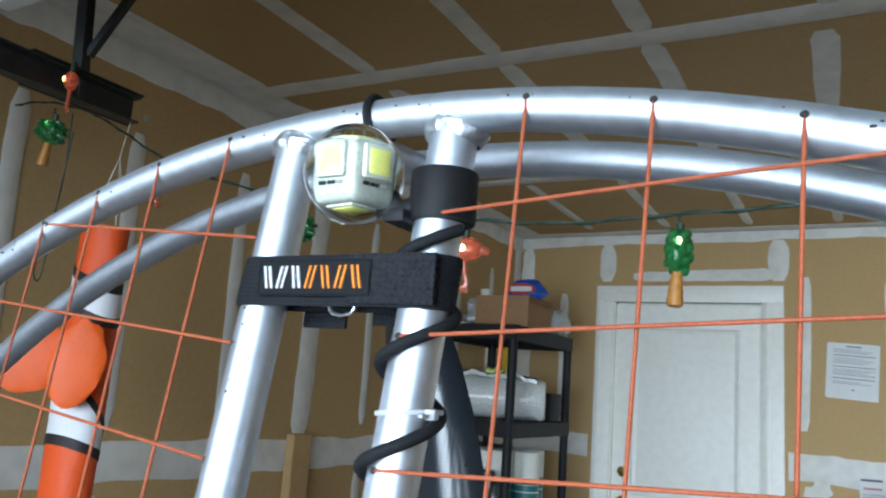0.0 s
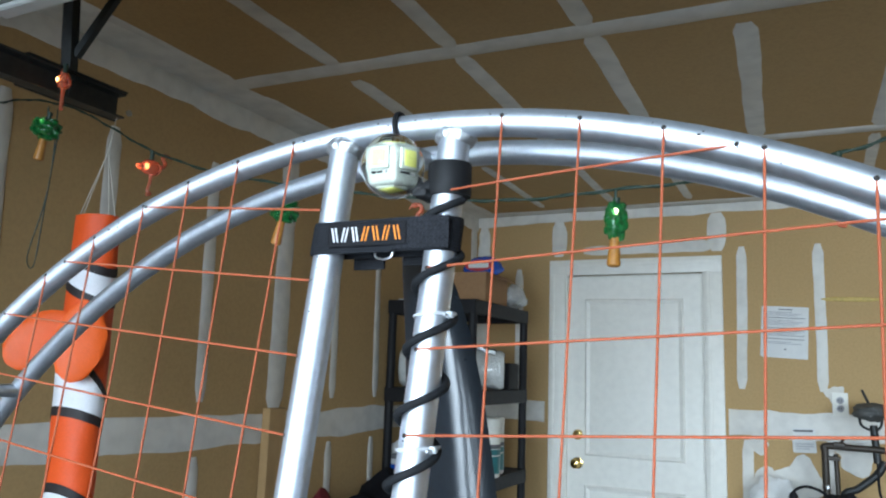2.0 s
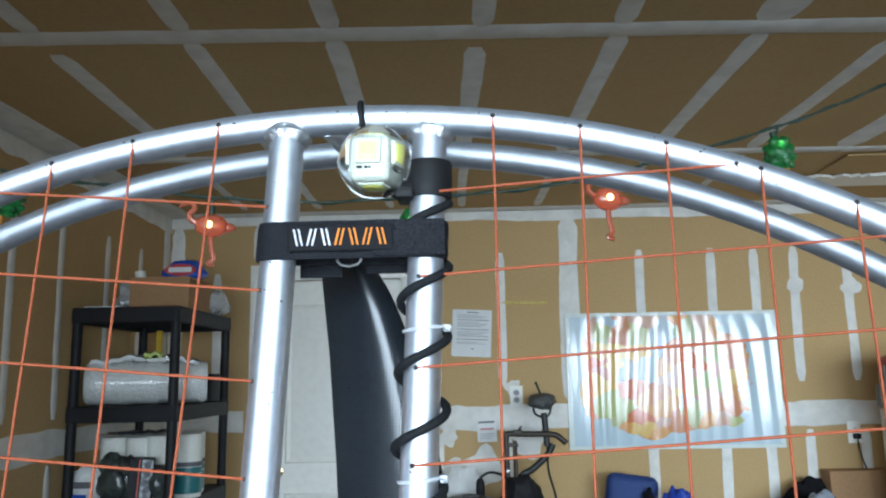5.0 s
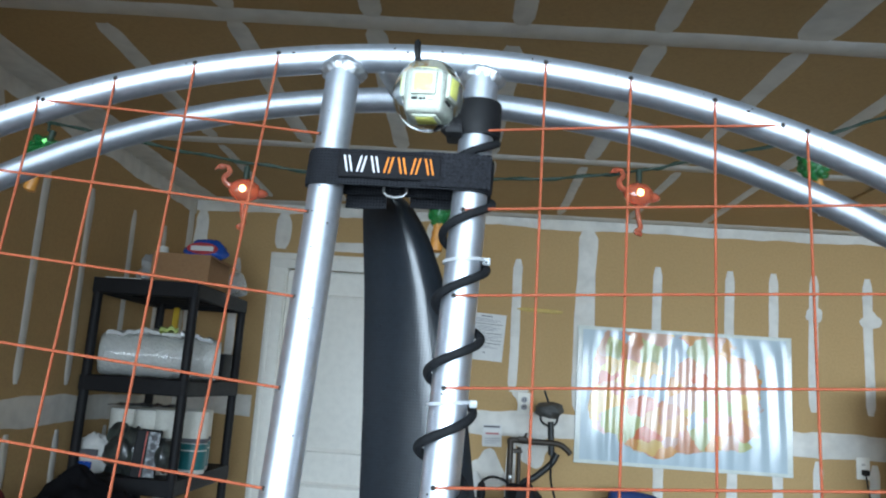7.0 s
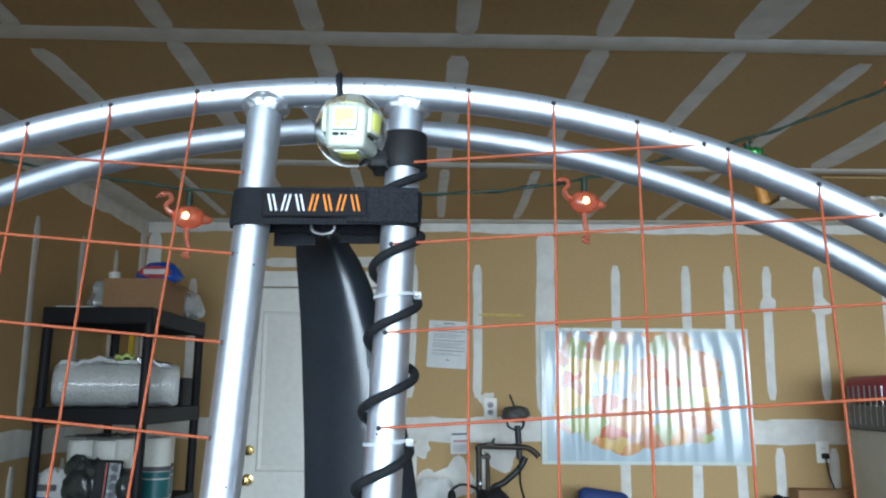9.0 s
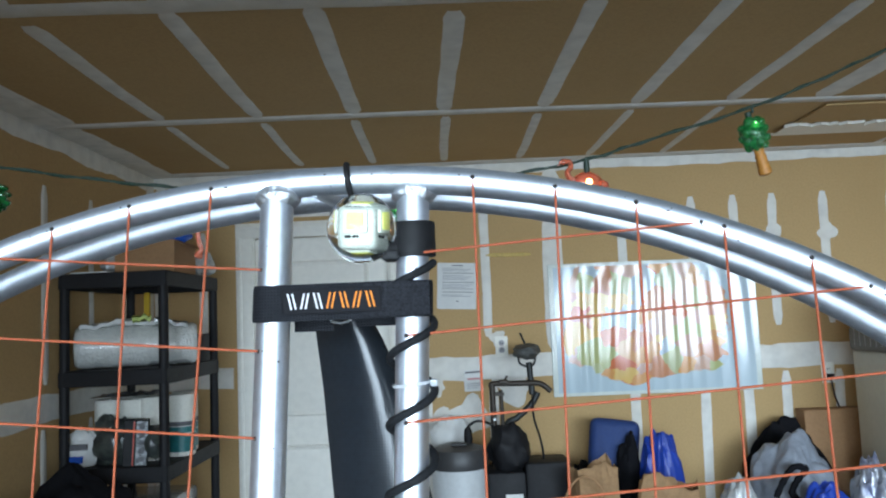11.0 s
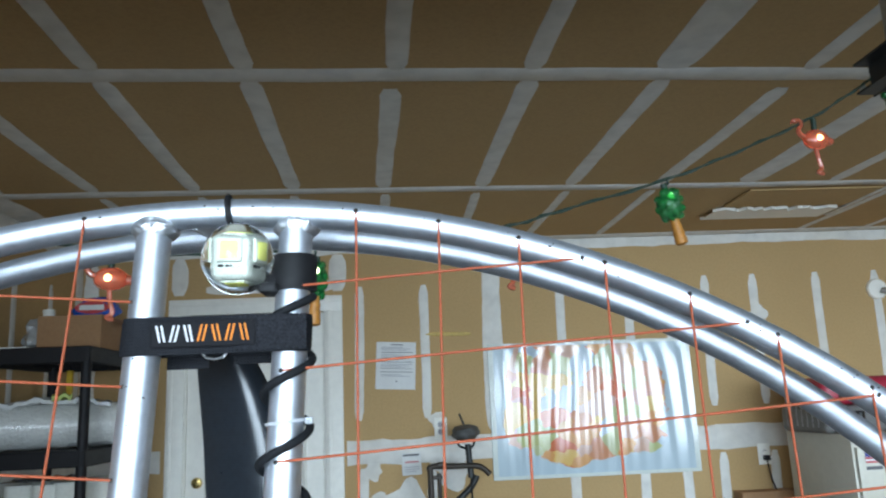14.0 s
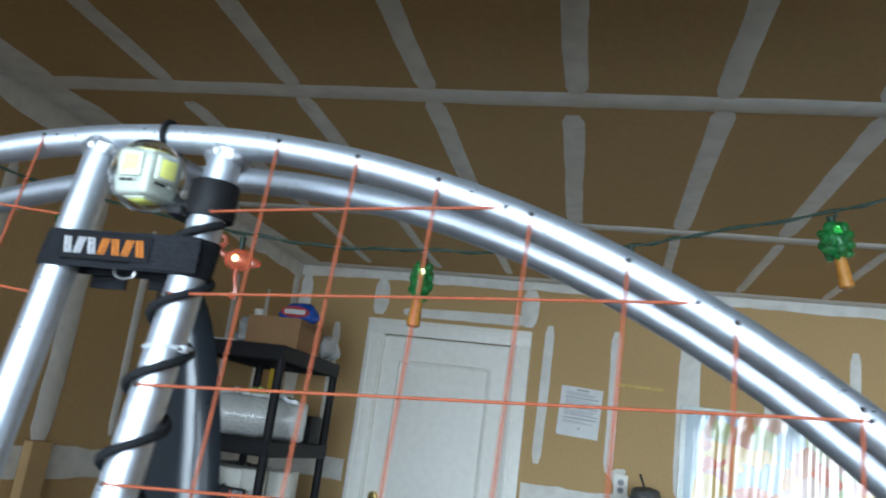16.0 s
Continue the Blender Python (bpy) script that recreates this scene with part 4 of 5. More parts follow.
def map_material():
    m = bpy.data.materials.new("printed_map")
    m.use_nodes = True
    nt = m.node_tree
    b = nt.nodes["Principled BSDF"]
    co = nt.nodes.new("ShaderNodeTexCoord").outputs["Object"]
    warp = nt.nodes.new("ShaderNodeTexNoise")
    warp.inputs["Scale"].default_value, warp.inputs["Detail"].default_value = 14, 7
    nt.links.new(co, warp.inputs["Vector"])
    wv = nt.nodes.new("ShaderNodeVectorMath")
    wv.operation = "MULTIPLY_ADD"
    nt.links.new(warp.outputs["Color"], wv.inputs[0])
    wv.inputs[1].default_value = (0.10, 0.0, 0.10)
    nt.links.new(co, wv.inputs[2])
    cells = nt.nodes.new("ShaderNodeTexVoronoi")
    cells.inputs["Scale"].default_value = 9.5
    nt.links.new(wv.outputs[0], cells.inputs["Vector"])
    sep = nt.nodes.new("ShaderNodeSeparateColor")
    nt.links.new(cells.outputs["Color"], sep.inputs[0])
    ramp = nt.nodes.new("ShaderNodeValToRGB")
    ramp.color_ramp.interpolation = "CONSTANT"
    cols = ((0.58, 0.16, 0.07), (0.66, 0.42, 0.12), (0.56, 0.24, 0.12), (0.44, 0.46, 0.20), (0.62, 0.30, 0.10), (0.42, 0.50, 0.56), (0.58, 0.36, 0.26), (0.46, 0.48, 0.26))
    els = ramp.color_ramp.elements
    for i, c in enumerate(cols):
        e = els[i] if i < 2 else els.new(i / len(cols))
        e.position, e.color = i / len(cols), (*c, 1)
    nt.links.new(sep.outputs[0], ramp.inputs[0])
    land = nt.nodes.new("ShaderNodeTexNoise")
    land.inputs["Scale"].default_value, land.inputs["Detail"].default_value = 3.4, 7
    nt.links.new(co, land.inputs["Vector"])
    box = nt.nodes.new("ShaderNodeSeparateXYZ")
    nt.links.new(co, box.inputs[0])
    # a large land mass in the middle of the sheet, with a wandering coast
    dist = None
    for axis, centre, half in (("X", 0.53, 0.50), ("Z", 0.43, 0.36)):
        s = nt.nodes.new("ShaderNodeMath")
        s.operation = "SUBTRACT"
        nt.links.new(box.outputs[axis], s.inputs[0])
        s.inputs[1].default_value = centre
        d = nt.nodes.new("ShaderNodeMath")
        d.operation = "DIVIDE"
        nt.links.new(s.outputs[0], d.inputs[0])
        d.inputs[1].default_value = half
        q = nt.nodes.new("ShaderNodeMath")
        q.operation = "POWER"
        a = nt.nodes.new("ShaderNodeMath")
        a.operation = "ABSOLUTE"
        nt.links.new(d.outputs[0], a.inputs[0])
        nt.links.new(a.outputs[0], q.inputs[0])
        q.inputs[1].default_value = 3.0
        if dist is None:
            dist = q.outputs[0]
        else:
            p = nt.nodes.new("ShaderNodeMath")
            nt.links.new(dist, p.inputs[0])
            nt.links.new(q.outputs[0], p.inputs[1])
            dist = p.outputs[0]
    coast = nt.nodes.new("ShaderNodeMath")
    coast.operation = "MULTIPLY_ADD"
    nt.links.new(land.outputs["Fac"], coast.inputs[0])
    coast.inputs[1].default_value = -2.4
    nt.links.new(dist, coast.inputs[2])
    edge = nt.nodes.new("ShaderNodeMapRange")
    edge.inputs[1].default_value, edge.inputs[2].default_value = -0.50, -0.45
    edge.inputs[3].default_value, edge.inputs[4].default_value = 1.0, 0.0
    nt.links.new(coast.outputs[0], edge.inputs[0])
    x = nt.nodes.new("ShaderNodeMix")
    x.data_type = "RGBA"
    nt.links.new(edge.outputs[0], x.inputs[0])
    x.inputs[6].default_value = (0.45, 0.55, 0.60, 1)
    nt.links.new(ramp.outputs[0], x.inputs[7])
    nt.links.new(x.outputs[2], b.inputs["Base Color"])
    b.inputs["Roughness"].default_value = 0.10
    b.inputs["Specular IOR Level"].default_value = 0.25
    b.inputs["Coat Weight"].default_value = 0.7
    b.inputs["Coat Roughness"].default_value = 0.16
    b.inputs["Coat IOR"].default_value = 1.6
    return m


def ripple(x, z):
    k = math.sin(2 * math.pi * (x / 0.082 + 0.28 * math.sin(x * 9) + 0.2 * math.sin(z * 3 + x * 5) + 0.25 * noise.noise((x * 4, z * 2, 9))))
    fade = min(1.0, max(0.0, x - 0.06) * 8) * min(1.0, max(0.0, MH - 0.03 - z) * 16) * min(1.0, 0.55 + max(0.0, z) * 4) * min(1.0, max(0.0, MW - x) * 14 + 0.25)
    return (0.0034 - 0.0016 * min(1.0, max(0.0, x - 0.35) / 0.5)) * k * (0.85 + 0.25 * math.sin(x * 5 + 1)) * fade + 0.0015 * math.sin(x * 3.1 + 0.4) * math.sin(math.pi * z / MH) + 0.0015 * noise.noise((x * 7, z * 3, 2))


poster = thing("wall_map", "glossy laminated map with pale border and rippled surface", "map", at=(0.650, Y1 - 0.014, 1.073))
part("sheet", Geo().sheet(lambda u, v: (0.03 + (MW - 0.06) * u, -ripple(0.03 + (MW - 0.06) * u, 0.02 + (MH - 0.04) * v), 0.02 + (MH - 0.04) * v), 200, 40, (0, 0.0008, 0)), map_material(), poster)
FILM = mat("clear_film_edge", (0.64, 0.69, 0.64), 0.15, grain=(50, 0.04), stain=(8, 0.1), bump=(60, 0.25), coat=0.6)
for lo, hi in (((0, 0.001, 0), (MW, 0.005, 0.021)), ((0, 0.001, MH - 0.021), (MW, 0.005, MH)), ((0, 0.001, 0.021), (0.031, 0.005, MH - 0.021)), ((MW - 0.031, 0.001, 0.021), (MW, 0.005, MH - 0.021))):
    part("film_edge", Geo().rbox(lo, hi, 0.0015, 1), FILM, poster, "clear plastic edge")
poster.rotation_euler = (0, 0, 0)

SHEETPAPER = mat("white_paper", (0.72, 0.72, 0.70), 0.7, grain=(40, 0.03), stain=(10, 0.08), bump=(30, 0.1))
INK = mat("printed_ink", (0.12, 0.12, 0.13), 0.7, grain=(80, 0.1), stain=(30, 0.1), bump=(60, 0.0))
PALEINK = mat("pale_ink", (0.42, 0.42, 0.44), 0.7, grain=(80, 0.1), stain=(30, 0.1), bump=(60, 0.0))
REDINK = mat("red_ink", (0.6, 0.25, 0.25), 0.7, grain=(80, 0.1), stain=(30, 0.1), bump=(60, 0.0))


def sheet_on_wall(name, label, x0, x1, z0, z1, tilt, lines):
    ob = thing(name, label, "notice", at=((x0 + x1) / 2, Y1 - 0.004, (z0 + z1) / 2))
    ob.rotation_euler = (0, radians(tilt), 0)
    w, h = x1 - x0, z1 - z0
    part("page", Geo().sheet(lambda u, v: (w * (u - 0.5), -0.004 - 0.006 * math.sin(u * 3) * (1 - v) ** 2, h * (v - 0.5)), 8, 10, (0, 0.001, 0)), SHEETPAPER, ob)
    part("page", Geo().box((-w * 0.53, 0.0, -h * 0.48), (w * 0.46, 0.0015, h * 0.49)), SHEETPAPER, ob)
    for (u, v, lw, lh, ink) in lines:
        part("text_bar", Geo().box((w * (u - 0.5), -0.0128, h * (v - 0.5)), (w * (u + lw - 0.5), -0.0118, h * (v + lh - 0.5))), ink, ob)
    return ob


lines = [(0.35, 0.93, 0.3, 0.02, INK), (0.1, 0.77, 0.82, 0.012, INK), (0.1, 0.57, 0.82, 0.012, INK), (0.1, 0.43, 0.82, 0.008, INK), (0.1, 0.36, 0.82, 0.012, INK), (0.48, 0.16, 0.06, 0.02, INK)]
lines += [(0.1, v, 0.55 + 0.3 * ((i * 37) % 10) / 10, 0.012, PALEINK) for i, v in enumerate((0.88, 0.85, 0.82, 0.72, 0.69, 0.66, 0.63, 0.52, 0.49, 0.46, 0.30, 0.27))]
sheet_on_wall("paper_notice", "white printed notice sheets pinned to bare drywall", 0.017, 0.236, 1.595, 1.862, 3, lines)
sheet_on_wall("small_notice", "small printed card pinned to bare drywall", 0.145, 0.250, 1.125, 1.245, -2, [(0.05, 0.86, 0.85, 0.08, INK), (0.15, 0.55, 0.7, 0.08, REDINK), (0.1, 0.35, 0.8, 0.03, PALEINK), (0.1, 0.25, 0.8, 0.03, PALEINK), (0.1, 0.15, 0.6, 0.03, PALEINK)])

for x, z, plug in ((0.366, 1.372, False), (2.205, 1.150, True)):
    o = thing("outlet", "white double power outlet on bare drywall", "outlet", "outlets")
    part("plate", Geo().rbox((x - 0.036, Y1 - 0.009, z - 0.058), (x + 0.036, Y1 - 0.003, z + 0.058), 0.002, 2), WHITE, o)
    for dz in (-0.02, 0.02):
        part("socket", Geo().lathe([(0.017, 0), (0.017, 0.002), (0.015, 0.003)], 16, Matrix.Translation((x, Y1 - 0.009, z + dz)) @ pose(0, 0, 0, 90, 0, 0)), PALEINK if not plug else WHITE, o)
        part("slot", Geo().box((x - 0.007, Y1 - 0.0128, z + dz - 0.004), (x - 0.004, Y1 - 0.0118, z + dz + 0.006)), HOLE, o)
        part("slot", Geo().box((x + 0.004, Y1 - 0.0128, z + dz - 0.004), (x + 0.007, Y1 - 0.0118, z + dz + 0.006)), HOLE, o)
    if plug:
        pl = tagged(part("power_plug", Geo().rbox((x - 0.014, Y1 - 0.045, z - 0.034), (x + 0.018, Y1 - 0.0125, z - 0.006), 0.004, 2).tube(smooth([(x + 0.003, Y1 - 0.03, z - 0.03), (x + 0.01, Y1 - 0.04, z - 0.12), (x + 0.06, Y1 - 0.03, z - 0.35), (x + 0.1, Y1 - 0.03, 0.02)]), 0.004, 8), RUBBER), "black plug and lead in a wall outlet", "plug")

disc = thing("wall_light_box", "round white box with a bare bulb holder on drywall", "light box")
Md = Matrix.Translation((3.015, Y1 - 0.002, 2.073)) @ pose(0, 0, 0, 90, 0, 0)
part("plate", Geo().lathe([(0.062, 0.0), (0.062, 0.014), (0.054, 0.022), (0.05, 0.018), (0.02, 0.02)], 28, Md), WHITE, disc)
part("holder", Geo().tube([Md @ Vector((0.02, -0.012, 0.02)), Md @ Vector((0.055, -0.02, 0.045))], [0.02, 0.024], 14), GALV, disc, "small metal holder")

# attic hatch
hatch = thing("attic_hatch", "brown drywall attic hatch with a torn white trim", "hatch")
hx0, hx1, hy0, hy1 = 1.79, 2.50, 3.70, 4.27
vs = [(hx0 + (hx1 - 0.06 - hx0) * i / 24, hy1 - 0.20 + 0.05 * noise.noise((i * 0.7, 3, 1)) + (0.03 if i % 5 == 0 else 0)) for i in range(25)]
g = Geo()
k = len(vs)
low, high = ZC - 0.020, ZC - 0.005
g.add([(x, hy1, low) for x, y in vs] + [(x, y, low) for x, y in vs] + [(x, hy1, high) for x, y in vs] + [(x, y, high) for x, y in vs],
      [(i, i + 1, k + i + 1, k + i) for i in range(k - 1)] + [(2 * k + i + 1, 2 * k + i, i, i + 1) for i in range(k - 1)] + [(k + i, k + i + 1, 3 * k + i + 1, 3 * k + i) for i in range(k - 1)])
part("trim", g, WHITE, hatch, "torn white trim board", smooth=False)
part("side_trim", Geo().rbox((hx1 - 0.02, hy0, ZC - 0.014), (hx1, hy1, ZC - 0.004), 0.003, 1), MUD, hatch)
part("panel", Geo().box((hx0 + 0.03, hy0 + 0.03, ZC - 0.012), (hx1 - 0.03, hy1 - 0.23, ZC - 0.005)), PAPER, hatch)

# wooden stud against the side wall
WOOD = mat("pine", (0.52, 0.33, 0.15), 0.7, grain=(8, 0.12), stain=(4, 0.15), bump=(30, 0.2))
tagged(part("wood_stud", Geo().rbox((X0 + 0.006, 2.76, 0.0), (X0 + 0.045, 2.86, 1.305), 0.003, 1), WOOD), "bare pine stud leaning on the side wall", "stud")

# ---- shelf unit and what stands on it ----
SX0, SX1, SY0, SY1, ST = -1.595, -1.125, 3.595, 4.30, 1.805
shelf = thing("shelf_unit", "black plastic shelf unit crowded with household supplies", "shelf")
LEVELS = (ST, 1.385, 0.975, 0.55, 0.12)
for x in (SX0 + 0.02, SX1 - 0.02):
    for y in (SY0 + 0.02, SY1 - 0.02):
        part("post", Geo().tube([(x, y, 0), (x, y, ST - 0.01)], 0.021, 14), BLACKPLASTIC, shelf)
for z in LEVELS:
    board = part("shelf_board", Geo().box((SX0 + 0.02, SY0 + 0.02, z - 0.022), (SX1 - 0.02, SY1 - 0.02, z - 0.002)), BLACKPLASTIC, shelf)
    for lo, hi in (((SX0, SY0, z - 0.068), (SX1, SY0 + 0.022, z)), ((SX0, SY1 - 0.022, z - 0.068), (SX1, SY1, z)),
                   ((SX0, SY0 + 0.02, z - 0.068), (SX0 + 0.022, SY1 - 0.02, z - 0.0005)), ((SX1 - 0.022, SY0 + 0.02, z - 0.068), (SX1, SY1 - 0.02, z - 0.0005))):
        part("board_edge", Geo().rbox(lo, hi, 0.004, 1), BLACKPLASTIC, board)
    for k in range(1, 6):
        y = SY0 + (SY1 - SY0) * k / 6
        part("board_rib", Geo().box((SX0 + 0.022, y - 0.006, z - 0.05), (SX1 - 0.022, y + 0.006, z - 0.022)), BLACKPLASTIC, board)

CARD = mat("cardboard", (0.36, 0.20, 0.095), 0.8, grain=(60, 0.06), stain=(6, 0.1), bump=(120, 0.1))
FOIL = mat("clear_wrap", (0.70, 0.71, 0.70), 0.18, grain=(30, 0.05), stain=(14, 0.15), bump=(26, 0.9), dist=0.012, coat=0.6)
FOIL.node_tree.nodes["Principled BSDF"].inputs["Transmission Weight"].default_value = 0.5
BLUEPACK = mat("blue_film", (0.015, 0.10, 0.50), 0.25, grain=(30, 0.1), stain=(18, 0.2), tint=(0.01, 0.05, 0.30), bump=(40, 0.7), dist=0.006, coat=0.4)
ROLLWHITE = mat("tissue", (0.78, 0.77, 0.70), 0.75, grain=(90, 0.04), stain=(12, 0.08), bump=(110, 0.4))
TEAL = mat("teal_print", (0.02, 0.16, 0.17), 0.35, grain=(60, 0.08), stain=(12, 0.1), coat=0.3)


def blob(c, r, seed, amp=0.25, nu=26, nv=18, floor_z=None, fine=0.12, crease=0.0):
    vs, fs = [], []
    for i in range(nv + 1):
        t = math.pi * i / nv
        for j in range(nu):
            a = 2 * math.pi * j / nu
            d = Vector((math.sin(t) * math.cos(a), math.sin(t) * math.sin(a), math.cos(t)))
            k = 1 + amp * noise.noise(d * 1.6 + Vector((seed, 0, 0))) + fine * noise.noise(d * 5 + Vector((0, seed, 0)))
            if crease:
                k += crease * (abs(noise.noise(d * 2.3 + Vector((seed, seed, 0)))) - 0.25) + 0.4 * crease * (abs(noise.noise(d * 5.0 + Vector((0, 0, seed)))) - 0.25)
            p = Vector((c[0] + r[0] * d.x * k, c[1] + r[1] * d.y * k, c[2] + r[2] * d.z * k))
            if floor_z is not None and p.z < floor_z:
                p.z = floor_z
            vs.append(p)
    for i in range(nv):
        for j in range(nu):
            fs.append((i * nu + j, (i + 1) * nu + j, (i + 1) * nu + (j + 1) % nu, i * nu + (j + 1) % nu))
    return Geo().add(vs, fs)


box = thing("cardboard_box", "brown cardboard box with open flaps on the top shelf", "box")
bx0, bx1, by0, by1, bz = -1.44, -1.165, 3.80, 4.08, ST
g = Geo().box((bx0, by0, bz), (bx1, by0 + 0.004, bz + 0.155)).box((bx0, by1 - 0.004, bz), (bx1, by1, bz + 0.155)).box((bx0, by0 + 0.004, bz), (bx0 + 0.004, by1 - 0.004, bz + 0.155)).box((bx1 - 0.004, by0 + 0.004, bz), (bx1, by1 - 0.004, bz + 0.155)).box((bx0 + 0.004, by0 + 0.004, bz), (bx1 - 0.004, by1 - 0.004, bz + 0.10))
part("body", g, CARD, box)
part("flap", Geo().sheet(lambda u, v: (bx1 + 0.05 * v, by0 + 0.01 + (by1 - by0 - 0.02) * u, bz + 0.154 - 0.03 * v), 4, 3, (0, 0, -0.003)), CARD, box)
tagged(part("plastic_bag", blob((bx0 - 0.035, 3.93, bz + 0.075), (0.075, 0.11, 0.075), 3, 0.4, floor_z=bz), FOIL), "crumpled clear plastic bag beside a cardboard box", "plastic bag")
tagged(part("plastic_bag", blob((-1.165, 4.20, bz + 0.07), (0.05, 0.08, 0.07), 9, 0.4, floor_z=bz), FOIL), "crumpled clear plastic bag at the shelf's end", "plastic bag")
wipes = thing("wipes_pack", "blue film pack of wipes with a white and red mark", "pack")
part("pack", blob((-1.235, 3.93, bz + 0.190), (0.10, 0.06, 0.062), 5, 0.18, fine=0.1), BLUEPACK, wipes)
part("mark", Geo().plate([(-1.235 + 0.075 * math.cos(i * math.pi / 10), bz + 0.195 + 0.028 * math.sin(i * math.pi / 10)) for i in range(20)], 3.862, 3.868), mat("red_print", (0.5, 0.05, 0.06), 0.4), wipes, "plain red oval")
part("mark_bar", Geo().rbox((-1.29, 3.859, bz + 0.183), (-1.18, 3.864, bz + 0.207), 0.003, 1, None), SHEETPAPER, wipes, "plain white bar")
tagged(part("paper_tube", Geo().lathe([(0.022, 0.10), (0.024, 0.10), (0.026, 0.19), (0.022, 0.19)], 18, Matrix.Translation((-1.405, 3.86, bz)) @ pose(0, 0, 0, 0, -5, 0)), ROLLWHITE), "white tube standing in a cardboard box", "tube")
tagged(part("papers", Geo().rbox((-1.56, 3.63, ST), (-1.40, 3.78, ST + 0.008), 0.001, 1), SHEETPAPER), "flat sheaf of papers on the top shelf", "papers")

BUBBLE = mat("bubble_wrap", (0.70, 0.71, 0.68), 0.25, grain=(50, 0.05), stain=(8, 0.12), bump=(60, 0.0), coat=0.5)
nt = BUBBLE.node_tree
vor = nt.nodes.new("ShaderNodeTexVoronoi")
vor.inputs["Scale"].default_value = 85
bpn = nt.nodes.new("ShaderNodeBump")
bpn.inputs["Strength"].default_value, bpn.inputs["Distance"].default_value = 0.9, 0.004
bpn.invert = True
nt.links.new(nt.nodes.new("ShaderNodeTexCoord").outputs["Object"], vor.inputs["Vector"])
nt.links.new(vor.outputs["Distance"], bpn.inputs["Height"])
nt.links.new(bpn.outputs[0], nt.nodes["Principled BSDF"].inputs["Normal"])
roll = thing("bubble_wrap_roll", "thick roll of clear bubble wrap lying on the shelf", "bubble wrap")
a, b = Vector((-1.60, 3.76, 1.385 + 0.097)), Vector((-1.115, 3.94, 1.385 + 0.097))
d = (b - a).normalized()
rot = Matrix.Translation(a) @ d.to_track_quat("Z", "Y").to_matrix().to_4x4()
L = (b - a).length
prof = [(0.03, 0.0), (0.084, 0.0), (0.095, 0.012)] + [(0.096 + 0.002 * math.sin(i * 2.1), 0.012 + (L - 0.03) * i / 12) for i in range(1, 13)] + [(0.085, L), (0.032, L), (0.03, L - 0.02), (0.02, L - 0.02)]
part("roll", Geo().lathe(prof, 36, rot), BUBBLE, roll)
part("loose_end", Geo().sheet(lambda u, v: tuple(rot @ Vector((0.097 * math.cos(-1.9 - 0.5 * v) + 0.01 * v, 0.097 * math.sin(-1.9 - 0.5 * v) - 0.012 * v * math.sin(3 * u), L * (0.55 + 0.4 * u)))), 10, 6, (0.001, 0.001, 0)), FOIL, roll)
LIME = mat("lime_print", (0.45, 0.55, 0.10), 0.5)
for i, (x, y, w, tilt, z, mm, label) in enumerate(((-1.50, 3.79, 0.17, -7, 1.572, SHEETPAPER, "white padded packet lying on bubble wrap"), (-1.36, 3.83, 0.17, 5, 1.580, SHEETPAPER, "crumpled white packet lying on bubble wrap"),
                                            (-1.315, 3.80, 0.08, -3, 1.598, LIME, "green and white packet lying on bubble wrap"), (-1.215, 3.88, 0.15, 9, 1.576, FOIL, "clear film packet lying on bubble wrap"))):
    Mp = Matrix.Translation((x, y, z)) @ pose(0, 0, 0, 0, tilt, 22)
    g = Geo().sheet(lambda u, v: (w * (u - 0.5), 0.13 * (v - 0.5), 0.014 + 0.016 * noise.noise((u * 4, v * 3, i * 3.1)) + 0.006 * noise.noise((u * 11, v * 8, i))), 16, 10, (0, 0, -0.016))
    g.v = [tuple(Mp @ Vector(p)) for p in g.v]
    tagged(part("mail_packet", g, mm), label, "packet", "packets")
YELLOW = mat("yellow_paint", (0.66, 0.42, 0.03), 0.45, grain=(30, 0.08), stain=(8, 0.1))
tagged(part("spirit_level", Geo().rbox((-1.475, 4.20, 1.385), (-1.448, 4.225, 1.74), 0.003, 1), YELLOW), "yellow bar standing at the back of the shelf", "level")
tagged(part("black_case", Geo().rbox((-1.19, 4.06, 1.385), (-1.135, 4.2, 1.52), 0.01, 2), BLACKPLASTIC), "small black case on the shelf", "case")

z3 = 0.975
for i, (x, y) in enumerate(((-1.265, 3.80), (-1.168, 3.88), (-1.205, 4.02))):
    t = thing("paper_towel", "wrapped white paper towel roll with a teal label", "paper towel", "paper towels")
    part("roll", Geo().lathe([(0.02, 0.0), (0.056, 0.0), (0.061, 0.006), (0.061, 0.269), (0.056, 0.275), (0.02, 0.275), (0.018, 0.25)], 26, Matrix.Translation((x, y, z3))), ROLLWHITE, t)
    part("label_band", Geo().lathe([(0.0615, 0.02), (0.0625, 0.02), (0.0625, 0.10), (0.0615, 0.10)], 26, Matrix.Translation((x, y, z3))), TEAL, t, "teal printed band")
    part("label_bar", Geo().lathe([(0.0615, 0.135), (0.0625, 0.135), (0.0625, 0.155), (0.0615, 0.155)], 26, Matrix.Translation((x, y, z3))), INK, t, "dark printed bar")
    part("print_bar", Geo().lathe([(0.0615, 0.105), (0.0622, 0.105), (0.0622, 0.132), (0.0615, 0.132)], 26, Matrix.Translation((x, y, z3))), TEAL, t)
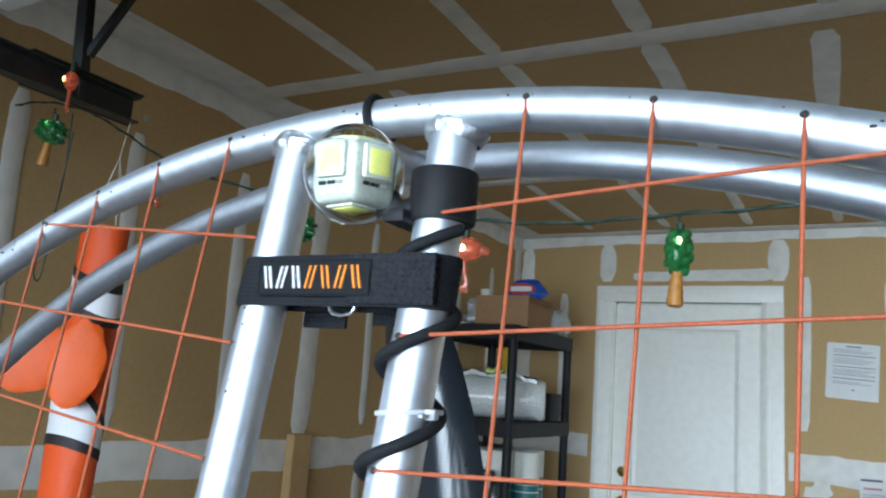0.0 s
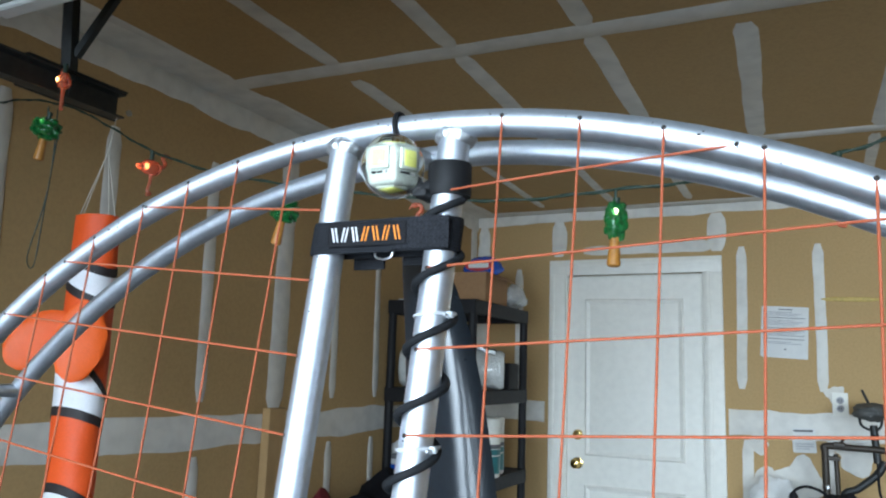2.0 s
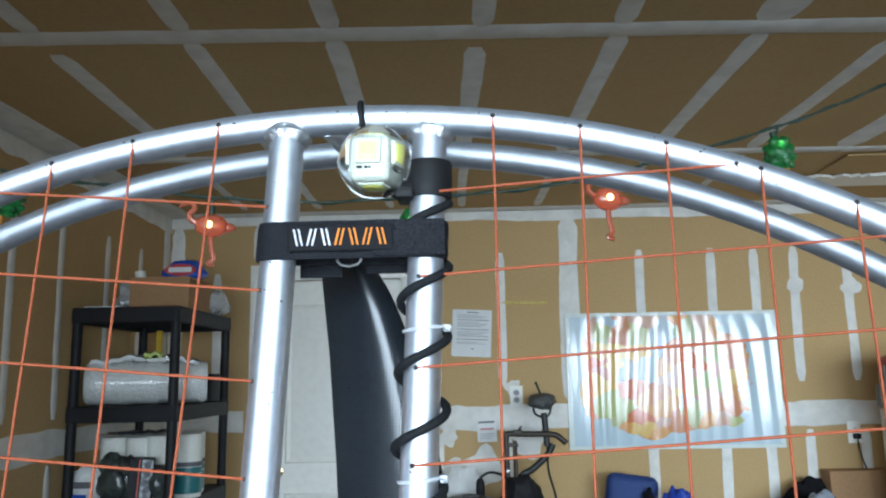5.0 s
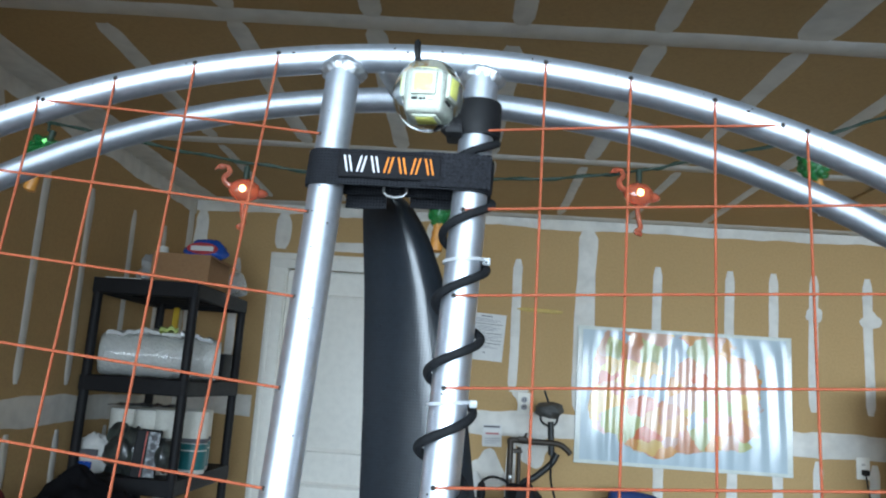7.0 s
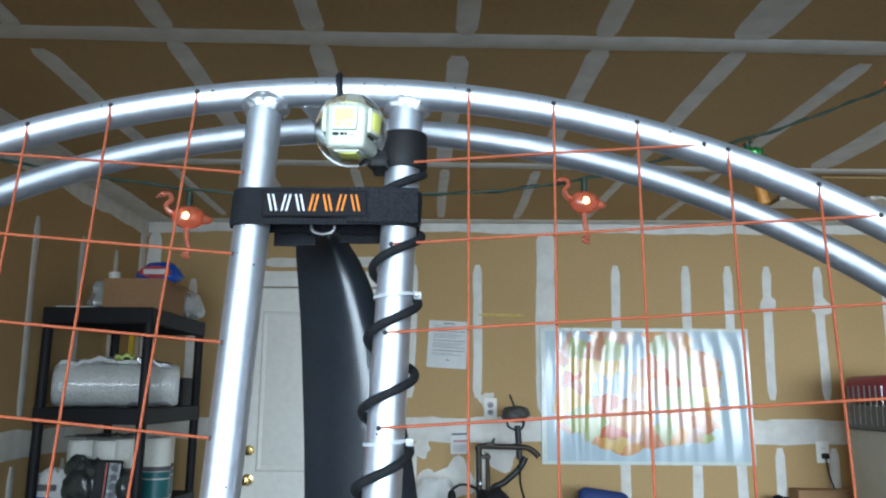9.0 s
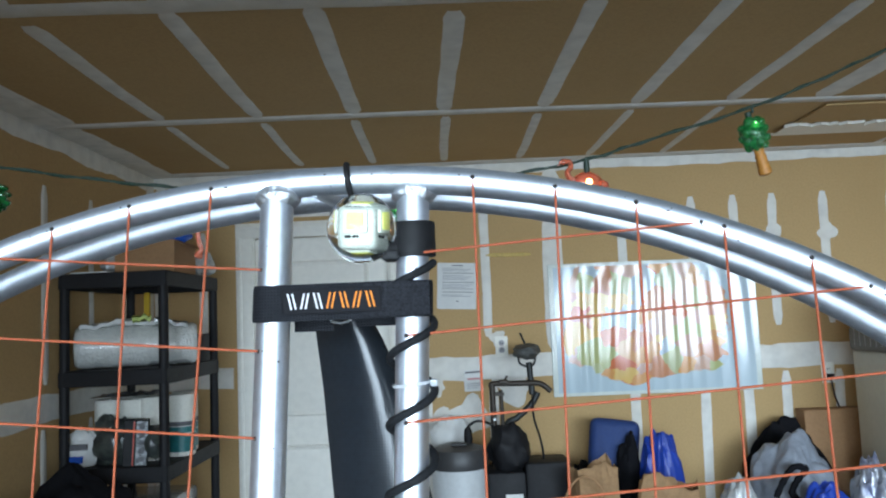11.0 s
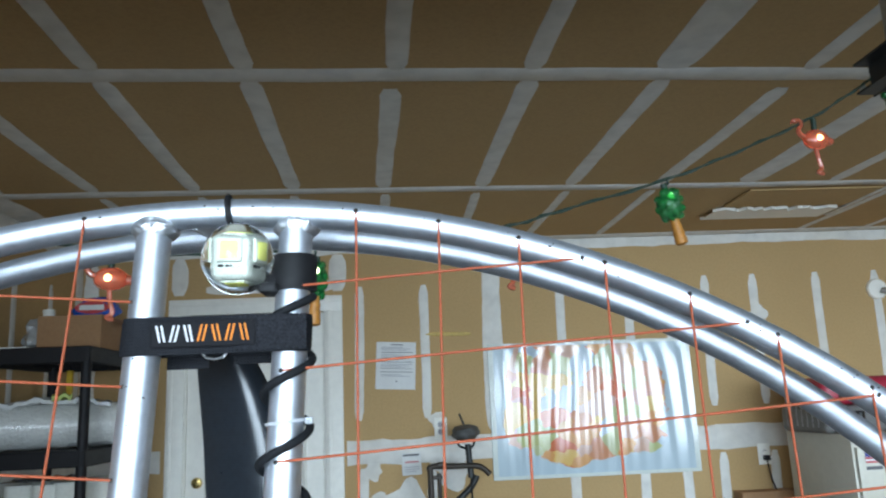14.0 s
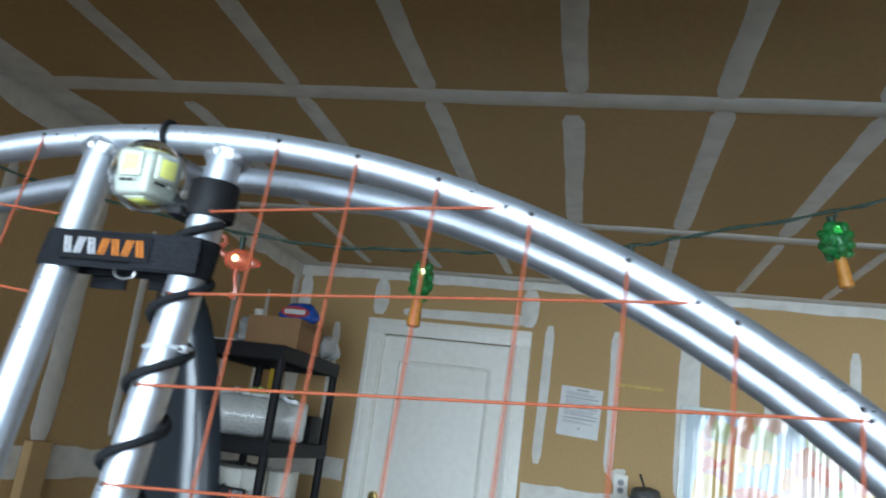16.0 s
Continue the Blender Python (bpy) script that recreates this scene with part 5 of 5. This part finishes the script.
for i, (x, y, z) in enumerate(((-1.47, 3.80, 0.135), (-1.352, 3.79, 0.135), (-1.46, 3.93, 0.135), (-1.34, 3.92, 0.135), (-1.47, 3.86, 0.0), (-1.352, 3.86, 0.0))):
    tagged(part("toilet_roll", Geo().lathe([(0.021, 0.0), (0.054, 0.0), (0.058, 0.006), (0.058, 0.128), (0.054, 0.134), (0.021, 0.134), (0.02, 0.11)], 24, Matrix.Translation((x, y, z3 + z))), ROLLWHITE), "white toilet roll in a clear pack", "toilet roll", "toilet rolls")
tagged(part("wrap", Geo().sheet(lambda u, v: (-1.53 + 0.26 * u, 3.74 + 0.26 * v, z3 + 0.285 + 0.012 * noise.noise((u * 6, v * 5, 1))), 14, 10, (0, 0, -0.001)), FOIL), "crumpled clear wrap over toilet rolls", "wrap")
DARKBAG = mat("dark_print", (0.03, 0.035, 0.035), 0.35, grain=(30, 0.2), stain=(20, 0.35), tint=(0.10, 0.12, 0.10), bump=(30, 0.5), dist=0.006, coat=0.3)
for x, y, r, s in ((-1.43, 3.70, (0.075, 0.04, 0.115), 4), (-1.355, 3.68, (0.055, 0.04, 0.105), 8), (-1.40, 3.64, (0.06, 0.03, 0.07), 16), (-1.21, 3.67, (0.04, 0.05, 0.07), 12)):
    tagged(part("dark_pack", blob((x, y, z3 + 0.09), r, s, 0.2, floor_z=z3), DARKBAG), "dark printed film pack on the shelf", "pack", "dark packs")
bx = thing("silver_carton", "black and silver carton with a red edge", "carton")
Mc = Matrix.Translation((-1.285, 3.645, z3)) @ pose(0, 0, 0, 0, 3, 20)
part("carton", Geo().rbox((-0.05, -0.03, 0), (0.05, 0.03, 0.195), 0.003, 1, Mc), BLACKPLASTIC, bx)
part("foil_panel", Geo().rbox((0.0, -0.0335, 0.004), (0.046, -0.0295, 0.19), 0.001, 1, Mc), mat("crinkled_silver", (0.22, 0.23, 0.24), 0.45, 0.6, grain=(60, 0.3), stain=(40, 0.4), tint=(0.05, 0.05, 0.05), bump=(70, 0.9), dist=0.004), bx, "crinkled silver panel")
part("red_edge", Geo().rbox((-0.012, -0.0335, 0.004), (-0.006, -0.0295, 0.19), 0.001, 1, Mc), mat("red_edge", (0.5, 0.06, 0.03), 0.4), bx)
for i in range(5):
    part("print_bar", Geo().box((0.012, -0.0345, 0.02 + 0.034 * i), (0.036, -0.0338, 0.04 + 0.034 * i), Mc), INK, bx)
sb = thing("sand_bag", "white and blue printed bag slumped on the shelf", "bag")
part("bag", blob((-1.525, 3.68, z3 + 0.07), (0.075, 0.05, 0.095), 14, 0.14, 40, 28, floor_z=z3, crease=0.15), SHEETPAPER, sb)
part("print_bar", Geo().rbox((-1.575, 3.618, z3 + 0.075), (-1.48, 3.630, z3 + 0.10), 0.002, 1), INK, sb, "dark illegible print")
part("print_bar", Geo().rbox((-1.56, 3.618, z3 + 0.02), (-1.50, 3.628, z3 + 0.05), 0.002, 1), BLUEPACK, sb, "blue print")
tagged(part("storage_tub", Geo().rbox((-1.50, 3.66, 0.55), (-1.17, 4.1, 0.80), 0.02, 2), FOIL), "clear plastic tub on a lower shelf", "tub")
tagged(part("storage_tub", Geo().rbox((-1.54, 3.64, 0.12), (-1.17, 4.1, 0.42), 0.02, 2), BLACKPLASTIC), "black plastic tub on the bottom shelf", "tub")

# ---- in front of the shelf ----
BLACKCLOTH = mat("black_cloth", (0.006, 0.006, 0.008), 0.85, grain=(120, 0.15), stain=(10, 0.2), tint=(0.011, 0.011, 0.014), bump=(20, 0.5), dist=0.01, spec=0.15)
RED = mat("red_cloth", (0.16, 0.012, 0.018), 0.8, grain=(120, 0.1), stain=(10, 0.2), bump=(20, 0.5), dist=0.01)
bag = thing("duffel_bag", "black cloth duffel bag with carry handles", "bag")
part("bag", blob((-1.37, 3.34, 0.47), (0.31, 0.19, 0.53), 21, 0.16, 34, 26, floor_z=0.0, fine=0.08), BLACKCLOTH, bag)
part("handle", Geo().tube(smooth([(-1.48, 3.16, 0.84), (-1.47, 3.14, 0.92), (-1.40, 3.13, 0.95), (-1.33, 3.14, 0.91), (-1.32, 3.16, 0.83)]), 0.012, 8), BLACKCLOTH, bag)
tagged(part("red_bag", blob((-1.52, 2.98, 0.42), (0.11, 0.17, 0.52), 31, 0.2, 32, 24, floor_z=0.0, fine=0.09), RED), "dark red cloth bag slumped by the wall", "bag")
tagged(part("white_sack", blob((-1.20, 3.0, 0.33), (0.16, 0.14, 0.42), 33, 0.2, floor_z=0.0), FOIL), "white plastic sack standing on the floor", "sack")

# ---- along the back wall ----
BINGREY = mat("pale_grey_plastic", (0.60, 0.62, 0.63), 0.4, grain=(40, 0.04), stain=(4, 0.08), bump=(150, 0.05))
LIDGREY = mat("dark_grey_plastic", (0.05, 0.05, 0.052), 0.45, grain=(40, 0.08), stain=(6, 0.1), bump=(150, 0.1))
binn = thing("waste_bin", "pale grey round bin with a dark lid", "bin")
Mb = Matrix.Translation((0.095, 4.42, 0))
part("bin", Geo().lathe([(0.11, 0.0), (0.12, 0.01), (0.145, 0.78), (0.14, 0.78)], 30, Mb), BINGREY, binn)
part("lid", Geo().lathe([(0.152, 0.77), (0.155, 0.785), (0.155, 0.825), (0.14, 0.865), (0.07, 0.885), (0.01, 0.89)], 30, Mb), LIDGREY, binn)
part("lid_grip", Geo().rbox((0.06, 4.35, 0.885), (0.14, 4.38, 0.90), 0.005, 1), LIDGREY, binn)
tagged(part("crumpled_paper", blob((0.06, 4.62, 0.80), (0.12, 0.06, 0.22), 41, 0.3), SHEETPAPER), "white paper sheet crumpled behind a bin", "paper")

mach = thing("exercise_machine", "black steel machine frame with a grey saddle bag", "machine")
ym = 4.50
part("saddle", blob((0.485, ym, 1.350), (0.072, 0.09, 0.043), 51, 0.25), mat("grey_vinyl", (0.085, 0.085, 0.08), 0.6, grain=(60, 0.15), stain=(10, 0.2), bump=(60, 0.4)), mach, "worn grey padded saddle")
part("lever", Geo().tube([(0.485, ym, 1.375), (0.455, ym - 0.01, 1.45)], 0.006, 8), BLACKSTEEL, mach)
for s in (-0.028, 0.03):
    part("saddle_rail", Geo().tube(smooth([(0.485 + s * 1.6, ym, 1.325), (0.485 + s * 1.3, ym, 1.285), (0.50, ym, 1.262)]), 0.006, 8), BLACKSTEEL, mach)
part("saddle_post", Geo().tube([(0.495, ym, 1.29), (0.505, ym, 1.12)], 0.0165, 12), BLACKSTEEL, mach)
BROWNSTEEL = mat("worn_brown_steel", (0.05, 0.038, 0.028), 0.5, 0.3, grain=(60, 0.2), stain=(20, 0.3), bump=(80, 0.2))
part("top_bar", Geo().tube(smooth([(0.288, ym - 0.02, 1.165), (0.295, ym - 0.02, 1.185), (0.40, ym - 0.02, 1.183), (0.53, ym - 0.02, 1.18), (0.575, ym - 0.02, 1.160), (0.602, ym - 0.02, 1.133)]), 0.015, 12), BROWNSTEEL, mach)
part("front_post", Geo().tube([(0.29, ym - 0.02, 1.18), (0.292, ym - 0.02, 0.72)], 0.016, 12), BROWNSTEEL, mach)
part("inner_post", Geo().tube(smooth([(0.335, ym - 0.02, 1.15), (0.338, ym - 0.02, 1.0), (0.34, ym - 0.02, 0.8)]), 0.011, 10), BROWNSTEEL, mach)
part("cross_piece", Geo().rbox((0.285, ym - 0.03, 1.12), (0.352, ym - 0.008, 1.14), 0.003, 1), BROWNSTEEL, mach)
part("strut", Geo().tube(smooth([(0.535, ym, 1.13), (0.50, ym, 1.07), (0.42, ym, 1.00), (0.36, ym, 0.96), (0.33, ym, 0.80)]), 0.017, 12), BLACKSTEEL, mach)
part("clamp", Geo().rbox((0.325, ym - 0.045, 1.185), (0.375, ym - 0.01, 1.205), 0.004, 1).tube([(0.35, ym - 0.03, 1.19), (0.372, ym - 0.03, 1.225)], 0.006, 8), BROWNSTEEL, mach)
part("bolt", Geo().lathe([(0.011, 0), (0.011, 0.006), (0.006, 0.01)], 10, Matrix.Translation((0.296, ym - 0.035, 1.00)) @ pose(0, 0, 0, 90, 0, 0)), GALV, mach)
part("housing", blob((0.36, ym - 0.02, 0.84), (0.11, 0.10, 0.13), 55, 0.25), BLACKPLASTIC, mach)
part("cable", Geo().tube(smooth([(0.505, ym - 0.01, 1.13), (0.505, ym - 0.02, 1.0), (0.53, ym - 0.03, 0.9), (0.545, ym - 0.03, 0.80), (0.53, ym, 0.7)]), 0.006, 8), RUBBER, mach)
part("hose", Geo().tube(smooth([(0.30, ym - 0.03, 0.955), (0.255, ym - 0.045, 0.985), (0.20, ym - 0.05, 0.995), (0.158, ym - 0.05, 0.975), (0.150, ym - 0.05, 0.955)]), 0.007, 8), RUBBER, mach)
part("grip", Geo().lathe([(0.010, -0.052), (0.019, -0.046), (0.023, -0.01), (0.021, 0.035), (0.012, 0.05)], 16, Matrix.Translation((0.150, ym - 0.05, 0.915))), RUBBER, mach, "black rubber grip")
part("base", Geo().rbox((0.24, ym - 0.14, 0.0), (0.44, ym + 0.12, 0.74), 0.02, 2).rbox((0.44, ym - 0.12, 0.0), (0.68, ym + 0.12, 0.78), 0.02, 2), BLACKPLASTIC, mach)
part("panel_mark", Geo().rbox((0.33, ym - 0.144, 0.60), (0.42, ym - 0.139, 0.63), 0.002, 1), SHEETPAPER, mach, "pale plain label")

BLUECLOTH = mat("blue_cloth", (0.015, 0.045, 0.17), 0.7, grain=(120, 0.1), stain=(8, 0.2), tint=(0.01, 0.025, 0.10), bump=(25, 0.4), dist=0.008)
BLUETARP = mat("blue_tarp", (0.012, 0.05, 0.36), 0.4, grain=(120, 0.1), stain=(8, 0.2), tint=(0.008, 0.03, 0.2), bump=(18, 0.7), dist=0.012)
KRAFT = mat("kraft_paper", (0.36, 0.21, 0.10), 0.8, grain=(60, 0.1), stain=(8, 0.15), bump=(22, 0.9), dist=0.012)
GREYBAG = mat("grey_plastic_bag", (0.24, 0.26, 0.30), 0.4, grain=(40, 0.08), stain=(8, 0.2), tint=(0.22, 0.24, 0.28), bump=(16, 0.9), dist=0.015)
chair = thing("camp_chair", "dark blue padded folding chair leaning against the wall", "chair")
Mk = Matrix.Translation((0.825, 4.47, 0.0)) @ pose(0, 0, 0, -5, 7, -6)
part("backrest", Geo().rbox((-0.135, -0.045, 0.52), (0.130, 0.045, 0.975), 0.042, 4, Mk), BLUECLOTH, chair)
part("seat", Geo().rbox((-0.14, -0.20, 0.40), (0.14, 0.06, 0.50), 0.03, 3, Mk), BLUECLOTH, chair)
for q in (-0.12, 0.12):
    part("leg", Geo().tube([Mk @ Vector((q, 0.03, 0.5)), Mk @ Vector((q, -0.02, 0.03))], 0.011, 8), BLACKSTEEL, chair)
tagged(part("blue_bag", blob((1.135, 4.36, 0.42), (0.125, 0.12, 0.50), 65, 0.16, 64, 48, floor_z=0.0, fine=0.08, crease=0.15), BLUETARP), "bright blue tarpaulin bag standing on the floor", "bag")
tagged(part("dark_bag", blob((0.985, 4.46, 0.40), (0.085, 0.10, 0.50), 68, 0.14, 44, 32, floor_z=0.0, fine=0.08, crease=0.1), BLACKCLOTH), "black cloth bag slumped against the back wall", "bag")


def paper_bag(x, y, w, dp, h, seed, turn, lean):
    """An open, crumpled paper bag: four creased sides with a torn rim, and a floor."""
    m = Matrix.Translation((x, y, 0.0)) @ pose(0, 0, 0, 0, lean, turn)
    n, k = 40, 16
    vs, fs = [], []
    for skin in (0.0, 0.006):
        for j in range(k + 1):
            for i in range(n):
                a = 2 * math.pi * i / n
                ca, sa = math.cos(a), math.sin(a)
                sq = 1.0 / max(abs(ca), abs(sa)) ** 0.8
                top = 1 + 0.10 * noise.noise((ca * 1.3, sa * 1.3, seed)) + 0.03 * noise.noise((ca * 4, sa * 4, seed))
                t = j / k
                q = 1 + 0.22 * noise.noise((ca * 2.2, sa * 2.2 + seed, t * 4)) * t + 0.10 * noise.noise((ca * 6, sa * 6, t * 9 + seed)) - 0.12 * t * t
                vs.append((w / 2 * ca * sq * q * (1 - skin * 4), dp / 2 * sa * sq * q * (1 - skin * 4), 0.002 + skin + (h * top - skin) * t))
    o = (k + 1) * n
    for j in range(k):
        for i in range(n):
            p = (j * n + i, j * n + (i + 1) % n, (j + 1) * n + (i + 1) % n, (j + 1) * n + i)
            fs += [p, tuple(o + v for v in p[::-1])]
    fs += [(k * n + i, k * n + (i + 1) % n, o + k * n + (i + 1) % n, o + k * n + i) for i in range(n)]
    fs += [tuple(range(n))[::-1], tuple(o + i for i in range(n))]
    ob = thing("paper_bag", "crumpled brown paper bag full of rubbish", "bag", "paper bags")
    part("paper", Geo().add(vs, fs, m), KRAFT, ob, smooth=True, edge=14)
    part("rubbish", Geo().add(*(lambda b: (b.v, b.f))(blob((0, 0, h * 0.62), (w * 0.36, dp * 0.34, h * 0.22), seed + 2, 0.3, 30, 20, crease=0.4)), m), SHEETPAPER, ob, "crumpled pale wrappers")


paper_bag(0.80, 4.20, 0.23, 0.16, 0.80, 3.3, 8, -3)
paper_bag(1.01, 4.14, 0.29, 0.17, 0.74, 7.9, -12, 8)
basket = thing("wicker_basket", "brown round basket with a bent cane handle", "basket")
part("bowl", Geo().lathe([(0.10, 0.0), (0.115, 0.3), (0.12, 0.58), (0.112, 0.585), (0.105, 0.3)], 24, Matrix.Translation((0.69, 4.05, 0))), CARD, basket)
part("handle", Geo().tube([(0.69 + 0.11 * math.cos(radians(q)), 4.05, 0.57 + 0.20 * math.sin(radians(q))) for q in range(0, 181, 12)], 0.006, 8), CARD, basket)
gb = thing("rubbish_bag", "grey plastic rubbish bag with a black tie", "rubbish bag")
part("bag", blob((1.80, 4.36, 0.42), (0.235, 0.19, 0.48), 71, 0.14, 84, 60, floor_z=0.0, fine=0.07, crease=0.10), GREYBAG, gb)
part("tie", Geo().tube(smooth([(1.62, 4.14, 0.62), (1.66, 4.13, 0.70), (1.71, 4.13, 0.76), (1.77, 4.13, 0.75), (1.72, 4.12, 0.70), (1.69, 4.12, 0.64), (1.73, 4.12, 0.60)]), [0.016, 0.014, 0.017] * 12 + [0.012], 8), BLACKCLOTH, gb)
tagged(part("blue_sack", blob((1.79, 3.98, 0.33), (0.17, 0.12, 0.38), 75, 0.12, 60, 44, floor_z=0.0, fine=0.08, crease=0.12), BLUETARP), "blue and white printed sack on the floor", "sack")
tagged(part("clear_sack", blob((1.41, 4.06, 0.31), (0.13, 0.12, 0.43), 78, 0.14, 60, 44, floor_z=0.0, fine=0.07, crease=0.12), FOIL), "clear plastic sack on the floor", "sack")
tagged(part("cardboard_carton", Geo().rbox((2.0, 4.62, 0.0), (2.55, 4.73, 0.96), 0.004, 1), CARD), "flat brown carton leaning on the back wall", "carton")

tagged(part("dark_bag", blob((1.88, 4.62, 0.43), (0.25, 0.08, 0.47), 83, 0.10, 50, 36, floor_z=0.0, fine=0.08, crease=0.15), BLACKCLOTH), "black cloth bag slumped against the back wall", "bag")
tagged(part("silver_sack", blob((2.07, 4.10, 0.37), (0.11, 0.11, 0.44), 87, 0.18, 64, 46, floor_z=0.0, fine=0.12, crease=0.1), mat("silvery_film", (0.42, 0.43, 0.46), 0.25, 0.3, grain=(30, 0.2), stain=(12, 0.4), tint=(0.08, 0.10, 0.22), bump=(20, 0.9), dist=0.012, coat=0.4)), "silvery printed plastic sack full of rubbish", "sack")
tagged(part("dark_jacket", blob((0.72, 4.40, 0.36), (0.10, 0.12, 0.42), 89, 0.2, 30, 22, floor_z=0.0, fine=0.1), BLACKCLOTH), "dark cloth heaped beside a blue chair", "cloth")

# filing cabinet with a pet carrier on top
CABINET = mat("cream_steel", (0.56, 0.53, 0.44), 0.45, grain=(30, 0.03), stain=(3, 0.08), bump=(150, 0.08))
cab = thing("filing_cabinet", "cream steel filing cabinet with a flag sticker", "filing cabinet")
cx0, cx1, cy0, cy1, cz = 2.20, 2.60, 3.83, 4.44, 1.29
part("body", Geo().rbox((cx0, cy0 + 0.02, 0.0), (cx1, cy1, cz), 0.005, 2), CABINET, cab)
for i in range(4):
    z0 = 0.05 + i * 0.30
    dr = part("drawer", Geo().rbox((cx0 + 0.012, cy0, z0), (cx1 - 0.012, cy0 + 0.022, z0 + 0.285), 0.005, 2), CABINET, cab)
    part("handle", Geo().tube(smooth([(cx0 + 0.15, cy0, z0 + 0.13), (cx0 + 0.16, cy0 - 0.022, z0 + 0.13), (cx0 + 0.21, cy0 - 0.028, z0 + 0.125), (cx0 + 0.26, cy0 - 0.022, z0 + 0.13), (cx0 + 0.27, cy0, z0 + 0.13)]), 0.008, 10), CHROME, dr, "curved chrome handle")
    part("card_holder", Geo().rbox((cx0 + 0.20, cy0 - 0.004, z0 + 0.20), (cx0 + 0.28, cy0 + 0.002, z0 + 0.25), 0.002, 1), GALV, dr)
flag = thing("flag_sticker", "striped flag sticker on a cabinet drawer", "sticker")
fx, fz, fw, fh = cx0 + 0.045, 1.165, 0.095, 0.06
REDP, BLUEP = mat("flag_red", (0.55, 0.06, 0.08), 0.5), mat("flag_blue", (0.04, 0.06, 0.25), 0.5)
for i in range(7):
    part("stripe", Geo().box((fx, cy0 - 0.0035, fz + fh * i / 7), (fx + fw, cy0 - 0.002, fz + fh * (i + 1) / 7)), REDP if i % 2 == 0 else SHEETPAPER, flag)
part("field", Geo().box((fx, cy0 - 0.0045, fz + fh * 0.45), (fx + fw * 0.42, cy0 - 0.0036, fz + fh)), BLUEP, flag)
part("print_bar", Geo().box((fx, cy0 - 0.0035, fz - 0.03), (fx + fw * 0.8, cy0 - 0.002, fz - 0.015)), INK, flag)
CRIMSON = mat("crimson_plastic", (0.36, 0.02, 0.045), 0.45, grain=(40, 0.06), stain=(6, 0.12), bump=(150, 0.1))
GREYP = mat("grey_plastic", (0.14, 0.135, 0.13), 0.5, grain=(40, 0.06), stain=(6, 0.12), bump=(150, 0.1))
carrier = thing("pet_carrier", "crimson and grey plastic pet carrier on a cabinet", "pet carrier")
px0, px1, py0, py1 = 2.16, 2.58, 3.97, 4.40
part("base", Geo().rbox((px0, py0, cz), (px1, py1, cz + 0.13), 0.025, 3), GREYP, carrier)
top = part("top", Geo().rbox((px0 + 0.01, py0 + 0.01, cz + 0.132), (px1 - 0.01, py1 - 0.01, cz + 0.265), 0.045, 4), CRIMSON, carrier)
for i in range(6):
    part("vent_slot", Geo().rbox((px0 + 0.09 + i * 0.032, py0 + 0.006, cz + 0.165), (px0 + 0.102 + i * 0.032, py0 + 0.016, cz + 0.225), 0.002, 1), HOLE, top)
for i in range(7):
    part("grille_bar", Geo().tube([(px0 + 0.002, py0 + 0.06 + i * 0.05, cz + 0.03), (px0 + 0.004, py0 + 0.06 + i * 0.05, cz + 0.215)], 0.004, 7), GALV, carrier)
part("handle", Geo().tube(smooth([(px0 + 0.13, py0 + 0.2, cz + 0.262), (px0 + 0.14, py0 + 0.2, cz + 0.29), (px0 + 0.28, py0 + 0.2, cz + 0.29), (px0 + 0.29, py0 + 0.2, cz + 0.262)]), 0.009, 8), GREYP, carrier)
tagged(part("small_bottle", Geo().lathe([(0.013, 0.0), (0.014, 0.004), (0.014, 0.04), (0.006, 0.05), (0.006, 0.062), (0.002, 0.063)], 14, Matrix.Translation((2.225, 3.89, cz))), SHEETPAPER), "small white bottle on a cabinet", "bottle")
tagged(part("black_tin", Geo().lathe([(0.024, 0.0), (0.025, 0.003), (0.025, 0.10), (0.023, 0.105), (0.002, 0.106)], 18, Matrix.Translation((2.29, 3.90, cz))), GLOSSBLACK), "black tin with a pale label on a cabinet", "tin")
